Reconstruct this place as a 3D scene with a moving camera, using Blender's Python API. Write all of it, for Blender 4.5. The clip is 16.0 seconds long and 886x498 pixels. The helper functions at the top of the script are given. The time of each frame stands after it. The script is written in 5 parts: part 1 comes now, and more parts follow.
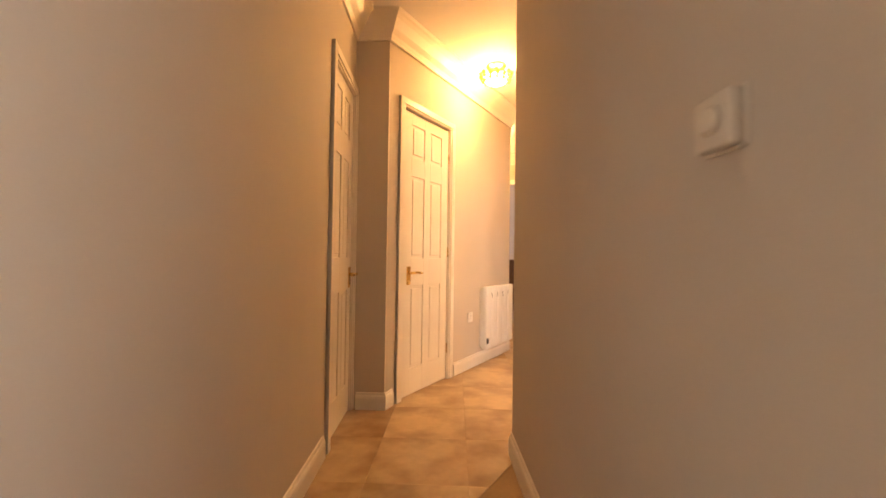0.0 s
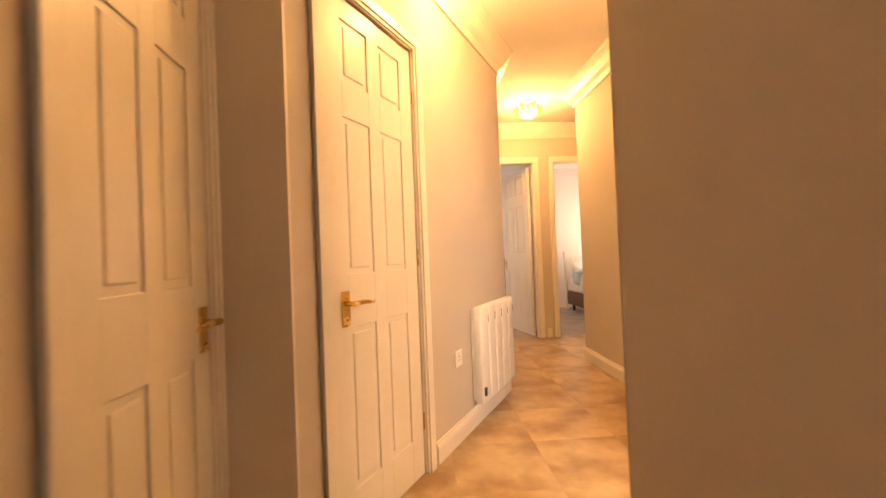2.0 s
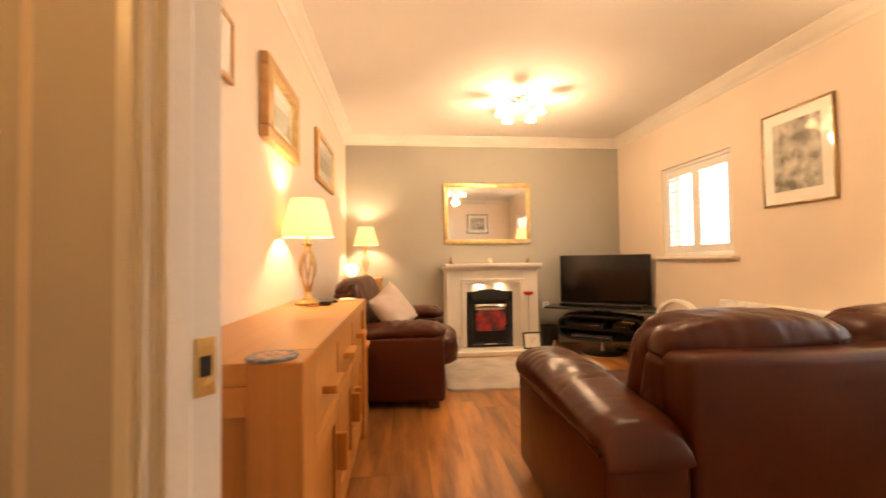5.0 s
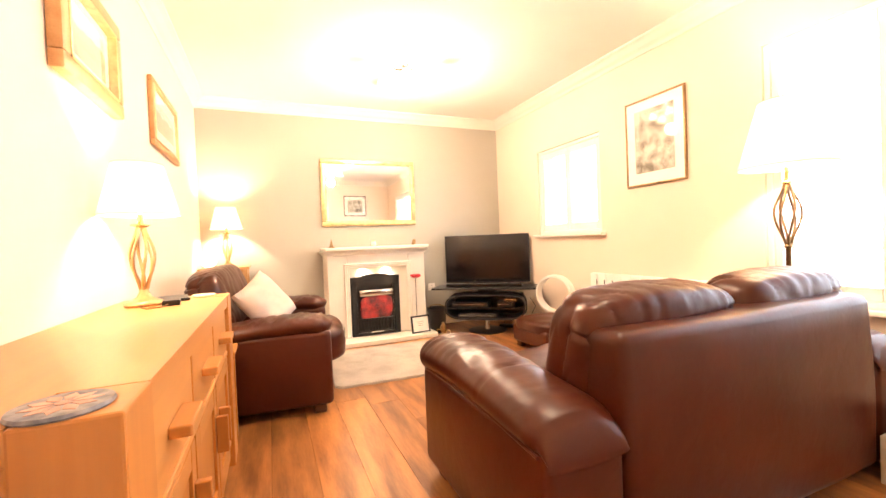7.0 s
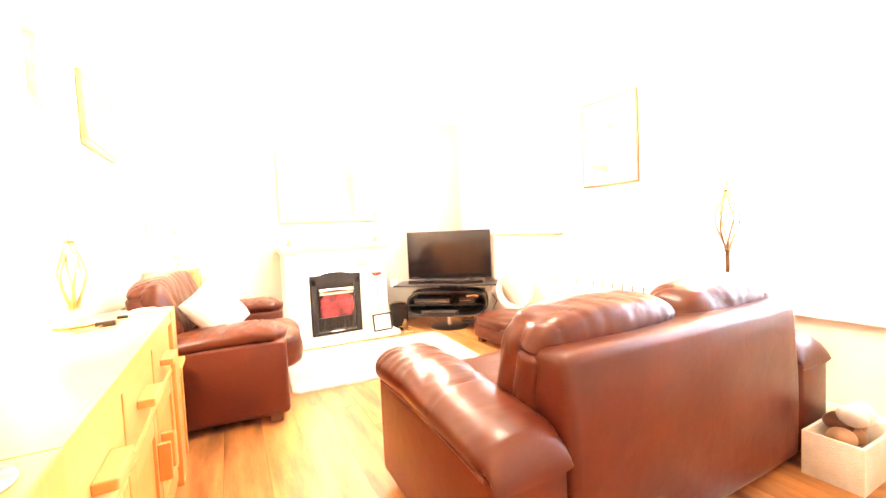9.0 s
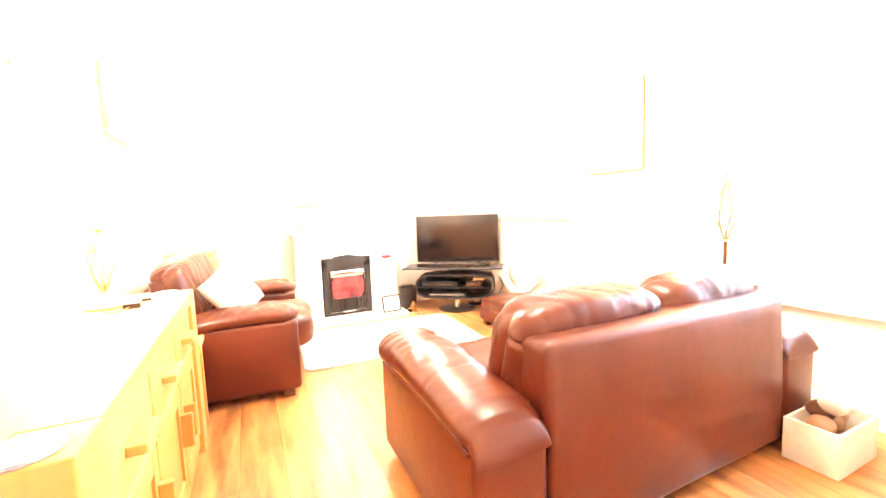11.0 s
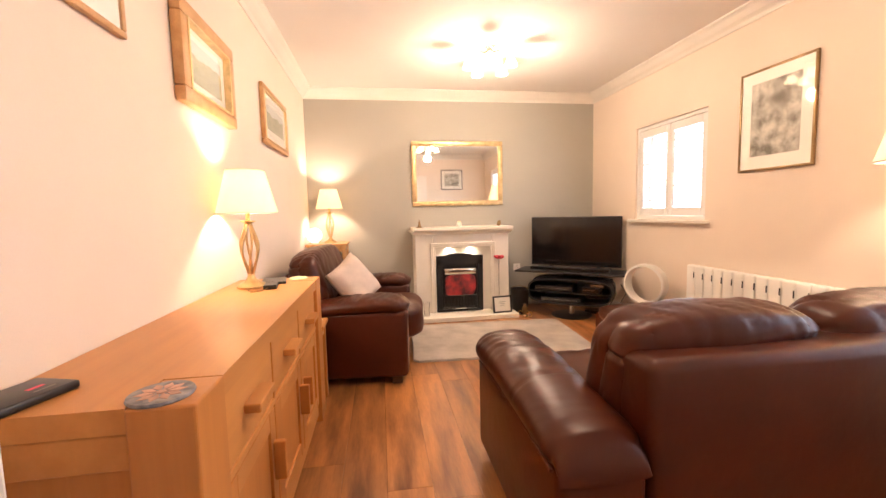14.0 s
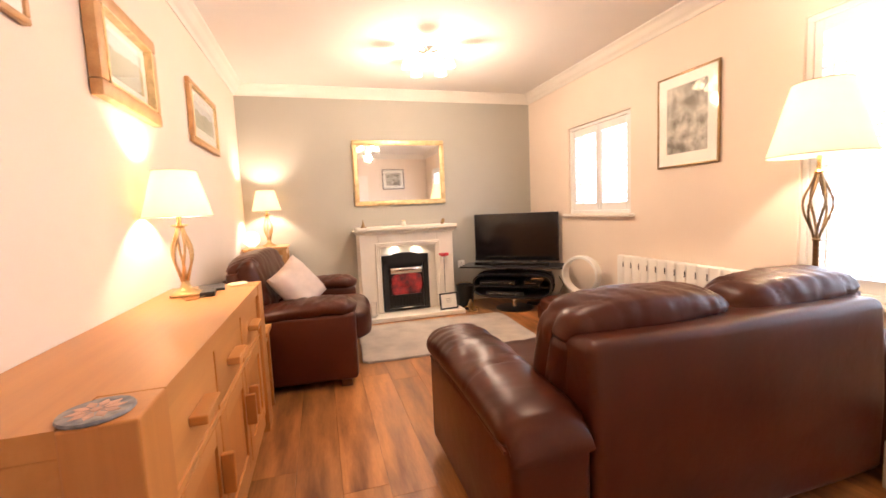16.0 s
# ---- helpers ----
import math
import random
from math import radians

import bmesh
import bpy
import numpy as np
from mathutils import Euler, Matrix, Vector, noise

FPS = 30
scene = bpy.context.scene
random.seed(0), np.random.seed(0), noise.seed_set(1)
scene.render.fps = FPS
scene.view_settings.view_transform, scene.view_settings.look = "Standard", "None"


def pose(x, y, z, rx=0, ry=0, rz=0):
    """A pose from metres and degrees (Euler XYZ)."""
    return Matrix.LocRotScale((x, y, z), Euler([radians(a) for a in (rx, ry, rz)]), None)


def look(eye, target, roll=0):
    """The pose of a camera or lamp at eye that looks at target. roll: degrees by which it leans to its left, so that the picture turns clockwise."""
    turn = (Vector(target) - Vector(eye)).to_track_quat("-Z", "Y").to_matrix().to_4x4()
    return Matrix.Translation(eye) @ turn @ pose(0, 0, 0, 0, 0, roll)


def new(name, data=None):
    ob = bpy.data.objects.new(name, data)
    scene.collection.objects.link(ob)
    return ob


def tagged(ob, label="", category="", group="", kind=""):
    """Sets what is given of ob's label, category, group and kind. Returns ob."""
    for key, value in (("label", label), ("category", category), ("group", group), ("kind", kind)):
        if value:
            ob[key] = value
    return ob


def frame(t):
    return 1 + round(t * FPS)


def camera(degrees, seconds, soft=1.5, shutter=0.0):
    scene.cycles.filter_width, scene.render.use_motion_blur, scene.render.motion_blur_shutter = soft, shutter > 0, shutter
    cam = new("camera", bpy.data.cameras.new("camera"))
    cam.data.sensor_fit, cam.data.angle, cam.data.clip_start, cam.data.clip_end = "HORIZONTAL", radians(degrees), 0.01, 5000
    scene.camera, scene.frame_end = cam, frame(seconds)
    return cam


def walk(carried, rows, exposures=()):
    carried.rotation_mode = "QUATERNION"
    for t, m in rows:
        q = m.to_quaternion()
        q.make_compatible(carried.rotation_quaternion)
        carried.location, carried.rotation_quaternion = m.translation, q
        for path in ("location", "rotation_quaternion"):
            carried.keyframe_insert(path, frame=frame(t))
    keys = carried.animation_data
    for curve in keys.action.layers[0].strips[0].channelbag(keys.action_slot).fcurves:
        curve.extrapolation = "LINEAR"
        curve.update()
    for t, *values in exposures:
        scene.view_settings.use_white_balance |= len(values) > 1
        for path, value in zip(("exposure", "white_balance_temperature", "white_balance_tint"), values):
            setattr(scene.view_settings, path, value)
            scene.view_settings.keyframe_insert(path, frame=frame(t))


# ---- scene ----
cam = camera(94.4, 16.0, shutter=0.5)
PATH = [
    (0, (0.871, 0.462, 0.981), (1.073, 2.452, 1.019), 0.8),
    (0.5, (0.892, 0.793, 0.943), (1.029, 2.788, 0.969), 0.3),
    (1, (0.901, 1.145, 0.999), (1.288, 3.104, 1.102), -0.7),
    (1.5, (0.905, 1.473, 1.025), (1.401, 3.409, 1.106), -1.6),
    (2, (0.994, 1.833, 1.024), (1.373, 3.796, 1.055), -2.3),
    (2.5, (1.039, 2.138, 1.013), (1.593, 4.059, 1.029), -2.2),
    (3, (1.082, 2.496, 1.008), (2.122, 4.204, 1.013), -2.4),
    (3.5, (1.176, 2.804, 1.0), (2.548, 4.258, 1.04), -3.6),
    (4, (1.345, 3.095, 0.987), (3.052, 4.137, 0.974), -3.9),
    (4.5, (1.549, 3.233, 0.997), (3.519, 3.577, 1.032), -3.6),
    (5, (1.745, 3.248, 1.026), (3.734, 3.05, 1.084), -0.8),
    (7.5, (2.045, 3.288, 1.01), (3.882, 2.498, 0.967), -2.6),
    (8, (2.054, 3.226, 1.014), (3.883, 2.418, 0.97), -2.7),
    (8.5, (2.048, 3.23, 1.066), (3.823, 2.313, 0.978), -2.6),
    (11, (1.917, 3.208, 1.162), (3.714, 2.352, 0.962), -2.2),
    (11.5, (1.918, 3.206, 1.162), (3.752, 2.428, 0.99), -2.8),
    (12, (1.896, 3.21, 1.159), (3.769, 2.524, 1.019), -3.0),
    (12.5, (1.884, 3.147, 1.148), (3.828, 2.697, 1.014), -1.2),
    (13, (1.878, 3.09, 1.149), (3.847, 2.781, 0.981), -1.3),
    (13.5, (1.897, 3.109, 1.149), (3.867, 2.808, 0.977), -1.0),
    (14, (1.904, 3.118, 1.15), (3.873, 2.821, 0.973), -1.3),
    (14.5, (1.892, 3.116, 1.147), (3.858, 2.795, 0.964), -1.6),
    (15, (1.888, 3.122, 1.145), (3.84, 2.732, 0.953), -2.0),
    (15.5, (1.888, 3.137, 1.141), (3.823, 2.675, 0.93), -2.3),
    (16, (1.886, 3.143, 1.144), (3.795, 2.577, 0.955), -2.6),
]
EXPOSURES = [
    (0.0, 0.85, 8000, 20), (0.5, 0.3, 9900, 36), (1.0, 0.55, 9300, 32), (1.5, 0.65, 8400, 22), (2.0, 0.8, 8200, 18), (2.5, 0.85, 8000, 15), (3.0, 0.75, 7500, 12), (3.5, 0.62, 7300, 12), (4.1, 0.40, 7700, 15), (4.5, -0.05, 8000, 17), (5.2, -0.38, 8200, 17), (7.3, 1.0, 6100, 14), (8.0, 1.32, 6000, 14), (8.5, 1.9, 5900, 14), (8.7, 2.2, 5900, 14),
    (11.0, 2.95, 5700, 14), (11.6, 3.1, 5700, 14), (12.0, 2.6, 5700, 16), (12.5, 1.2, 5750, 18), (13.0, 0.36, 6000, 18), (13.5, 0.0, 6050, 18),
    (14.5, -0.03, 6050, 18), (16.0, 0.03, 5900, 17),
]
walk(cam, [(t, look(eye, target, roll)) for t, eye, target, roll in PATH], EXPOSURES)

# ---- world and lights ----
world = bpy.data.worlds.new("sky")
scene.world = world
world.use_nodes = True
sky = world.node_tree.nodes.new("ShaderNodeTexSky")
sky.sky_type, sky.sun_disc = "NISHITA", False
sky.sun_elevation, sky.sun_rotation = radians(38), radians(150)
world.node_tree.nodes["Background"].inputs["Strength"].default_value = 0.15
world.node_tree.links.new(sky.outputs[0], world.node_tree.nodes["Background"].inputs["Color"])


def lamp(name, kind, m, watts, colour, **settings):
    data = bpy.data.lights.new(name, kind)
    data.energy, data.color = watts, colour
    for key, value in settings.items():
        if key == "radius":
            data.shadow_soft_size = value
        elif key == "size":
            data.shape, data.size, data.size_y = "RECTANGLE", value[0], value[1]
        elif key == "cone":
            data.spot_size, data.spot_blend = radians(value), 0.6
        elif key == "angle":
            data.angle = radians(value)
    ob = new(name, data)
    ob.matrix_world = m
    return ob


WARM, AMBER, DAY = (1.0, 0.73, 0.48), (1.0, 0.55, 0.21), (0.86, 0.93, 1.0)
lamp("sun", "SUN", look((0, -20, 16), (3, 0, 0)), 1.5, (1, 0.96, 0.9), angle=12)
# hall ceiling lights, room ceiling light, table and floor lamps, fireplace downlights
for x, y in ((1.61, 3.69), (2.66, 5.68)):
    lamp("hall_bulb", "POINT", pose(x, y, 2.34), 22, AMBER, radius=0.06)
    lamp("hall_bulb", "POINT", pose(x, y, 2.465), 11, AMBER, radius=0.02)
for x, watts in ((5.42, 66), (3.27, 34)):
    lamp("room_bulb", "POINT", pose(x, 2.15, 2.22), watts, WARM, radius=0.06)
lamp("sideboard_lamp_bulb", "POINT", pose(4.06, 3.765, 1.29), 24, WARM, radius=0.03)
lamp("corner_lamp_bulb", "POINT", pose(6.50, 3.66, 1.345), 32, WARM, radius=0.03)
lamp("floor_lamp_bulb", "POINT", pose(3.33, 0.74, 1.52), 30, WARM, radius=0.04)
for y in (2.38, 2.14):
    lamp("fire_downlight", "SPOT", look((6.344, y, 0.782), (6.350, y, 0)), 5, (1, 0.86, 0.62), cone=130, radius=0.012)
# daylight in the window openings; panels light the bedrooms, whose windows are unseen
lamp("window_daylight", "AREA", look((5.365, 0.305, 1.495), (5.365, 3, 1.495)), 15, DAY, size=(0.92, 0.90))
lamp("window_daylight", "AREA", look((2.76, 0.305, 1.345), (2.76, 3, 1.345)), 40, DAY, size=(1.60, 1.52))
lamp("bedroom_light_panel", "AREA", look((5.6, 7.9, 1.4), (3.6, 7.6, 1.0)), 26, (1, 0.84, 0.70), size=(1.2, 1.2))
# panel added to brighten the left bedroom, where no source is known
lamp("bedroom_light_panel", "AREA", look((1.0, 8.4, 1.4), (3.0, 8.4, 1.0)), 12, (1, 0.93, 0.9), size=(1.0, 1.2))
# added panel at an unseen opening, for the cool patch on the hall's left wall
lamp("unseen_opening_daylight", "AREA", pose(0.0955, 0.030, 0, 0, 0, -5.0) @ look((1.08, 0.33, 1.15), (0.1, 0.80, 1.10)), 28, DAY, size=(0.60, 1.7))

# ---- materials ----


def material(name, colour, rough=0.5, metal=0.0, vary=0.08, scale=6.0, grain=60.0, bump=0.1, stretch=(1, 1, 1), second=None, random_tone=0.0,
             emit=None, emit_strength=0.0, coat=0.0, transmission=0.0, translucent=0.0, detail=6.0, contrast=(0.35, 0.65), rough_vary=0.1, bump_scale=None):
    m = bpy.data.materials.new(name)
    m.use_nodes = True
    t = m.node_tree
    p = t.nodes["Principled BSDF"]
    coords = t.nodes.new("ShaderNodeTexCoord")
    mapping = t.nodes.new("ShaderNodeMapping")
    mapping.inputs["Scale"].default_value = stretch
    t.links.new(coords.outputs["Object"], mapping.inputs["Vector"])
    info = None
    if random_tone:
        info = t.nodes.new("ShaderNodeObjectInfo")
        shift = t.nodes.new("ShaderNodeVectorMath")
        shift.operation = "SCALE"
        shift.inputs[0].default_value = (13, 7, 5)
        t.links.new(info.outputs["Random"], shift.inputs["Scale"])
        t.links.new(shift.outputs[0], mapping.inputs["Location"])

    def noise_node(size, rounds):
        n = t.nodes.new("ShaderNodeTexNoise")
        n.inputs["Scale"].default_value, n.inputs["Detail"].default_value = size, rounds
        t.links.new(mapping.outputs[0], n.inputs["Vector"])
        return n

    large, fine = noise_node(scale, detail), noise_node(grain, 3)
    ramp = t.nodes.new("ShaderNodeValToRGB")
    ramp.color_ramp.elements[0].position, ramp.color_ramp.elements[1].position = contrast
    a = second if second else tuple(c * (1 - vary) for c in colour)
    b = colour if second else tuple(min(1.0, c * (1 + vary)) for c in colour)
    ramp.color_ramp.elements[0].color, ramp.color_ramp.elements[1].color = (*a, 1), (*b, 1)
    t.links.new(large.outputs["Fac"], ramp.inputs["Fac"])
    tone = t.nodes.new("ShaderNodeHueSaturation")
    tone.inputs["Value"].default_value = 1
    grade = t.nodes.new("ShaderNodeMapRange")
    grade.inputs["To Min"].default_value, grade.inputs["To Max"].default_value = 1 - vary, 1 + vary
    t.links.new(fine.outputs["Fac"], grade.inputs["Value"])
    value = grade.outputs[0]
    if info:
        wide = t.nodes.new("ShaderNodeMapRange")
        wide.inputs["To Min"].default_value, wide.inputs["To Max"].default_value = 1 - random_tone, 1 + random_tone
        t.links.new(info.outputs["Random"], wide.inputs["Value"])
        product = t.nodes.new("ShaderNodeMath")
        product.operation = "MULTIPLY"
        t.links.new(wide.outputs[0], product.inputs[0])
        t.links.new(value, product.inputs[1])
        value = product.outputs[0]
    t.links.new(value, tone.inputs["Value"])
    t.links.new(ramp.outputs["Color"], tone.inputs["Color"])
    t.links.new(tone.outputs["Color"], p.inputs["Base Color"])
    gloss = t.nodes.new("ShaderNodeMapRange")
    gloss.inputs["To Min"].default_value, gloss.inputs["To Max"].default_value = max(0.02, rough - rough_vary), min(1, rough + rough_vary)
    t.links.new(large.outputs["Fac"], gloss.inputs["Value"])
    t.links.new(gloss.outputs[0], p.inputs["Roughness"])
    p.inputs["Metallic"].default_value = metal
    p.inputs["Coat Weight"].default_value = coat
    p.inputs["Transmission Weight"].default_value = transmission
    if bump:
        relief = t.nodes.new("ShaderNodeBump")
        relief.inputs["Strength"].default_value, relief.inputs["Distance"].default_value = bump, 0.01
        source = noise_node(bump_scale, 4) if bump_scale else fine
        t.links.new(source.outputs["Fac"], relief.inputs["Height"])
        t.links.new(relief.outputs[0], p.inputs["Normal"])
    if emit:
        p.inputs["Emission Color"].default_value, p.inputs["Emission Strength"].default_value = (*emit, 1), emit_strength
    if translucent:
        out = t.nodes["Material Output"]
        thin, both = t.nodes.new("ShaderNodeBsdfTranslucent"), t.nodes.new("ShaderNodeMixShader")
        t.links.new(tone.outputs["Color"], thin.inputs["Color"])
        both.inputs["Fac"].default_value = translucent
        t.links.new(p.outputs[0], both.inputs[1])
        t.links.new(thin.outputs[0], both.inputs[2])
        t.links.new(both.outputs[0], out.inputs["Surface"])
    return m


def leather(name, colour, dark):
    m = material(name, colour, rough=0.335, vary=0.08, scale=3.0, grain=14, second=dark, bump=0, contrast=(0.25, 0.75), rough_vary=0.03)
    t, p = m.node_tree, m.node_tree.nodes["Principled BSDF"]
    coords = t.nodes.new("ShaderNodeTexCoord")
    folds = t.nodes.new("ShaderNodeTexNoise")
    folds.inputs["Scale"].default_value, folds.inputs["Detail"].default_value, folds.inputs["Distortion"].default_value = 13, 3, 0.3
    t.links.new(coords.outputs["Object"], folds.inputs["Vector"])
    relief = t.nodes.new("ShaderNodeBump")
    relief.inputs["Strength"].default_value, relief.inputs["Distance"].default_value = 0.10, 0.015
    t.links.new(folds.outputs["Fac"], relief.inputs["Height"])
    t.links.new(relief.outputs[0], p.inputs["Normal"])
    p.inputs["Specular IOR Level"].default_value = 0.30
    return m


HALL_WALL = material("greige_emulsion", (0.56, 0.50, 0.43), 0.72, vary=0.03, scale=1.6, grain=260, bump=0.06)
CREAM_WALL = material("cream_emulsion", (0.80, 0.69, 0.58), 0.75, vary=0.03, scale=1.4, grain=260, bump=0.06)
SAGE_WALL = material("grey_green_emulsion", (0.42, 0.405, 0.35), 0.75, vary=0.03, scale=1.4, grain=260, bump=0.06)
BED_WALL = material("pale_emulsion", (0.76, 0.71, 0.68), 0.8, vary=0.03, scale=1.5, grain=240, bump=0.05)
CEILING = material("white_ceiling_paint", (0.80, 0.77, 0.73), 0.85, vary=0.02, scale=1.2, grain=220, bump=0.04)
GLOSS = material("white_gloss_paint", (0.78, 0.74, 0.67), 0.34, rough_vary=0.03, vary=0.03, scale=3, grain=90, bump=0.03)
WHITE_METAL = material("white_enamel", (0.80, 0.79, 0.75), 0.35, vary=0.02, scale=4, grain=120, bump=0.01)
WHITE_PLASTIC = material("white_plastic", (0.80, 0.78, 0.74), 0.4, vary=0.02, scale=9, grain=120, bump=0.01)
STONE_PLASTIC = material("pale_plastic", (0.62, 0.56, 0.48), 0.45, vary=0.03, scale=9, grain=120, bump=0.01)
BRASS = material("polished_brass", (0.78, 0.55, 0.22), 0.26, 1.0, vary=0.08, scale=20, grain=120, bump=0.02)
GILT = material("gilt_frame", (0.72, 0.54, 0.28), 0.38, 0.75, vary=0.16, scale=18, grain=90, bump=0.15)
ANTIQUE = material("warm_antique_brass", (0.56, 0.40, 0.20), 0.32, 1.0, vary=0.15, scale=16, grain=80, bump=0.04)
BRONZE = material("antique_brass", (0.30, 0.20, 0.10), 0.35, 1.0, vary=0.2, scale=16, grain=80, bump=0.05)
OAK = material("light_oak", (0.58, 0.268, 0.076), 0.325, vary=0.05, scale=2.0, grain=9, detail=3, contrast=(0.2, 0.8), second=(0.48, 0.205, 0.054), stretch=(0.7, 11, 11), bump=0, random_tone=0.06, rough_vary=0.02)
# grain turned upright; shade of the sideboard front is put into its darker colour
OAK_UP_SHADED = material("light_oak_upright_shaded", (0.54, 0.232, 0.060), 0.34, vary=0.06, scale=2.0, grain=9, detail=3, contrast=(0.2, 0.8), second=(0.42, 0.165, 0.040), stretch=(11, 11, 0.7), bump=0, random_tone=0.07, rough_vary=0.03)
for wood in (OAK, OAK_UP_SHADED):
    wood.node_tree.nodes["Principled BSDF"].inputs["Specular IOR Level"].default_value = 0.35
FRAME_WOOD = material("honey_wood_frame", (0.62, 0.36, 0.15), 0.36, vary=0.15, scale=4, grain=40, second=(0.50, 0.26, 0.095), stretch=(4, 4, 4), bump=0.06)
PLANK = material("oak_laminate", (0.44, 0.188, 0.057), 0.325, vary=0.24, scale=2.0, grain=22, detail=5, second=(0.16, 0.056, 0.016), stretch=(0.9, 6, 1), bump=0.03, random_tone=0.18, contrast=(0.32, 0.62), rough_vary=0.025)
TILE = material("stone_effect_tile", (0.56, 0.41, 0.25), 0.37, rough_vary=0.05, vary=0.16, scale=4.2, grain=16, second=(0.31, 0.19, 0.10), bump=0.06, random_tone=0.10, detail=9, contrast=(0.34, 0.62))
GROUT = material("grout", (0.41, 0.275, 0.15), 0.9, vary=0.1, scale=8, grain=120, bump=0.1)
UNDERLAY = material("plank_joint", (0.07, 0.035, 0.016), 0.9, vary=0.1, scale=8, grain=120, bump=0.1)
LEATHER = leather("brown_leather", (0.074, 0.0152, 0.0048), (0.042, 0.0080, 0.0027))
DARK_WOOD = material("dark_wood", (0.10, 0.045, 0.022), 0.45, vary=0.2, scale=3, grain=40, stretch=(1, 6, 6), bump=0.05)
BLACK = material("black_plastic", (0.012, 0.012, 0.013), 0.32, vary=0.1, scale=8, grain=90, bump=0.02)
BLACK_IRON = material("black_cast_iron", (0.016, 0.015, 0.014), 0.5, 0.3, vary=0.15, scale=10, grain=90, bump=0.08)
SCREEN = material("dark_screen", (0.008, 0.007, 0.007), 0.12, vary=0.05, scale=3, grain=40, bump=0.0)
CHROME = material("chrome", (0.75, 0.74, 0.72), 0.12, 1.0, vary=0.03, scale=8, grain=60, bump=0.0, rough_vary=0.04)
STONE = material("cream_marble", (0.74, 0.69, 0.60), 0.42, vary=0.04, scale=4, grain=60, bump=0.03)
RUG = material("beige_pile_rug", (0.46, 0.40, 0.34), 0.95, vary=0.14, scale=5, grain=320, bump=0.6)
FABRIC = material("cream_velvet", (0.60, 0.49, 0.42), 0.85, vary=0.10, scale=8, grain=240, bump=0.35)
CARPET = material("grey_carpet", (0.40, 0.36, 0.34), 0.95, vary=0.12, scale=4, grain=300, bump=0.5)
SHADE = material("cream_fabric_shade", (0.80, 0.72, 0.55), 0.8, vary=0.03, scale=10, grain=300, bump=0.1, translucent=0.65, emit=(1.0, 0.82, 0.54), emit_strength=0.55)
LIT_GLASS = material("lit_frosted_glass", (0.9, 0.85, 0.7), 0.3, vary=0.02, emit=(1.0, 0.78, 0.45), emit_strength=10.0, bump=0)
BEAD = material("yellow_green_glass", (0.75, 0.72, 0.08), 0.12, vary=0.1, scale=30, emit=(1.0, 0.80, 0.08), emit_strength=0.9, bump=0)
OPAL = material("opal_glass_globe", (0.85, 0.83, 0.78), 0.2, vary=0.02, emit=(1.0, 0.86, 0.66), emit_strength=1.8, bump=0)
GLASS = material("clear_glass", (1, 1, 1), 0.03, vary=0, transmission=1.0, bump=0, rough_vary=0.0)
MIRROR = material("mirror_glass", (0.92, 0.92, 0.90), 0.03, 1.0, vary=0, bump=0, rough_vary=0.01)
EMBER = material("glowing_coals", (0.17, 0.008, 0.006), 0.6, vary=0.3, scale=10, second=(0.02, 0.003, 0.003), emit=(0.8, 0.03, 0.02), emit_strength=0.0, bump=0.5)
EMBER.node_tree.links.new(EMBER.node_tree.nodes["Color Ramp"].outputs["Color"], EMBER.node_tree.nodes["Principled BSDF"].inputs["Emission Color"])
EMBER.node_tree.nodes["Principled BSDF"].inputs["Emission Strength"].default_value = 1.3
RED = material("red_enamel", (0.55, 0.02, 0.03), 0.4, vary=0.1, bump=0)
MOUNT = material("cream_mount_card", (0.82, 0.78, 0.70), 0.8, vary=0.02, grain=200, bump=0.03)
INK = material("grey_ink", (0.25, 0.23, 0.21), 0.8, vary=0.1, bump=0)
SKETCH = material("pencil_landscape", (0.60, 0.56, 0.48), 0.7, vary=0.22, scale=11, grain=80, second=(0.13, 0.115, 0.085), bump=0.02, contrast=(0.36, 0.66), detail=12, stretch=(1, 1, 0.9))
MEADOW = material("painted_meadow", (0.36, 0.36, 0.22), 0.7, vary=0.12, scale=9, grain=50, second=(0.20, 0.22, 0.13), bump=0.02, stretch=(1, 1, 3))
SKYWASH = material("painted_sky", (0.56, 0.56, 0.54), 0.7, vary=0.06, scale=7, grain=40, bump=0.02, stretch=(1, 1, 3))
SHUTTER = material("white_shutter_paint", (0.80, 0.79, 0.76), 0.4, vary=0.02, grain=90, bump=0.02)
FOLIAGE = material("hedge_leaves", (0.12, 0.20, 0.09), 0.7, vary=0.3, scale=7, grain=60, second=(0.05, 0.09, 0.04), bump=0.5)
LAWN = material("lawn", (0.10, 0.14, 0.05), 0.9, vary=0.2, scale=5, grain=120, bump=0.4)
DUVET = material("floral_white_cotton", (0.76, 0.73, 0.70), 0.9, vary=0.06, scale=22, grain=120, second=(0.52, 0.50, 0.48), bump=0.2, contrast=(0.30, 0.42))
BLUE_CLOTH = material("pale_blue_cotton", (0.42, 0.58, 0.66), 0.9, vary=0.08, scale=14, grain=120, bump=0.2)
WICKER = material("pale_woven_basket", (0.62, 0.53, 0.42), 0.9, vary=0.05, scale=30, grain=250, bump=0.6)
CARD = material("brown_card", (0.30, 0.17, 0.09), 0.8, vary=0.1, bump=0.1)
COASTER_BLUE = material("slate_blue_ceramic", (0.11, 0.115, 0.14), 0.5, vary=0.2, scale=40, grain=160, second=(0.32, 0.30, 0.30), bump=0.1)
COASTER_RUST = material("rust_pink_ceramic", (0.52, 0.30, 0.22), 0.5, vary=0.2, scale=40, bump=0.05)
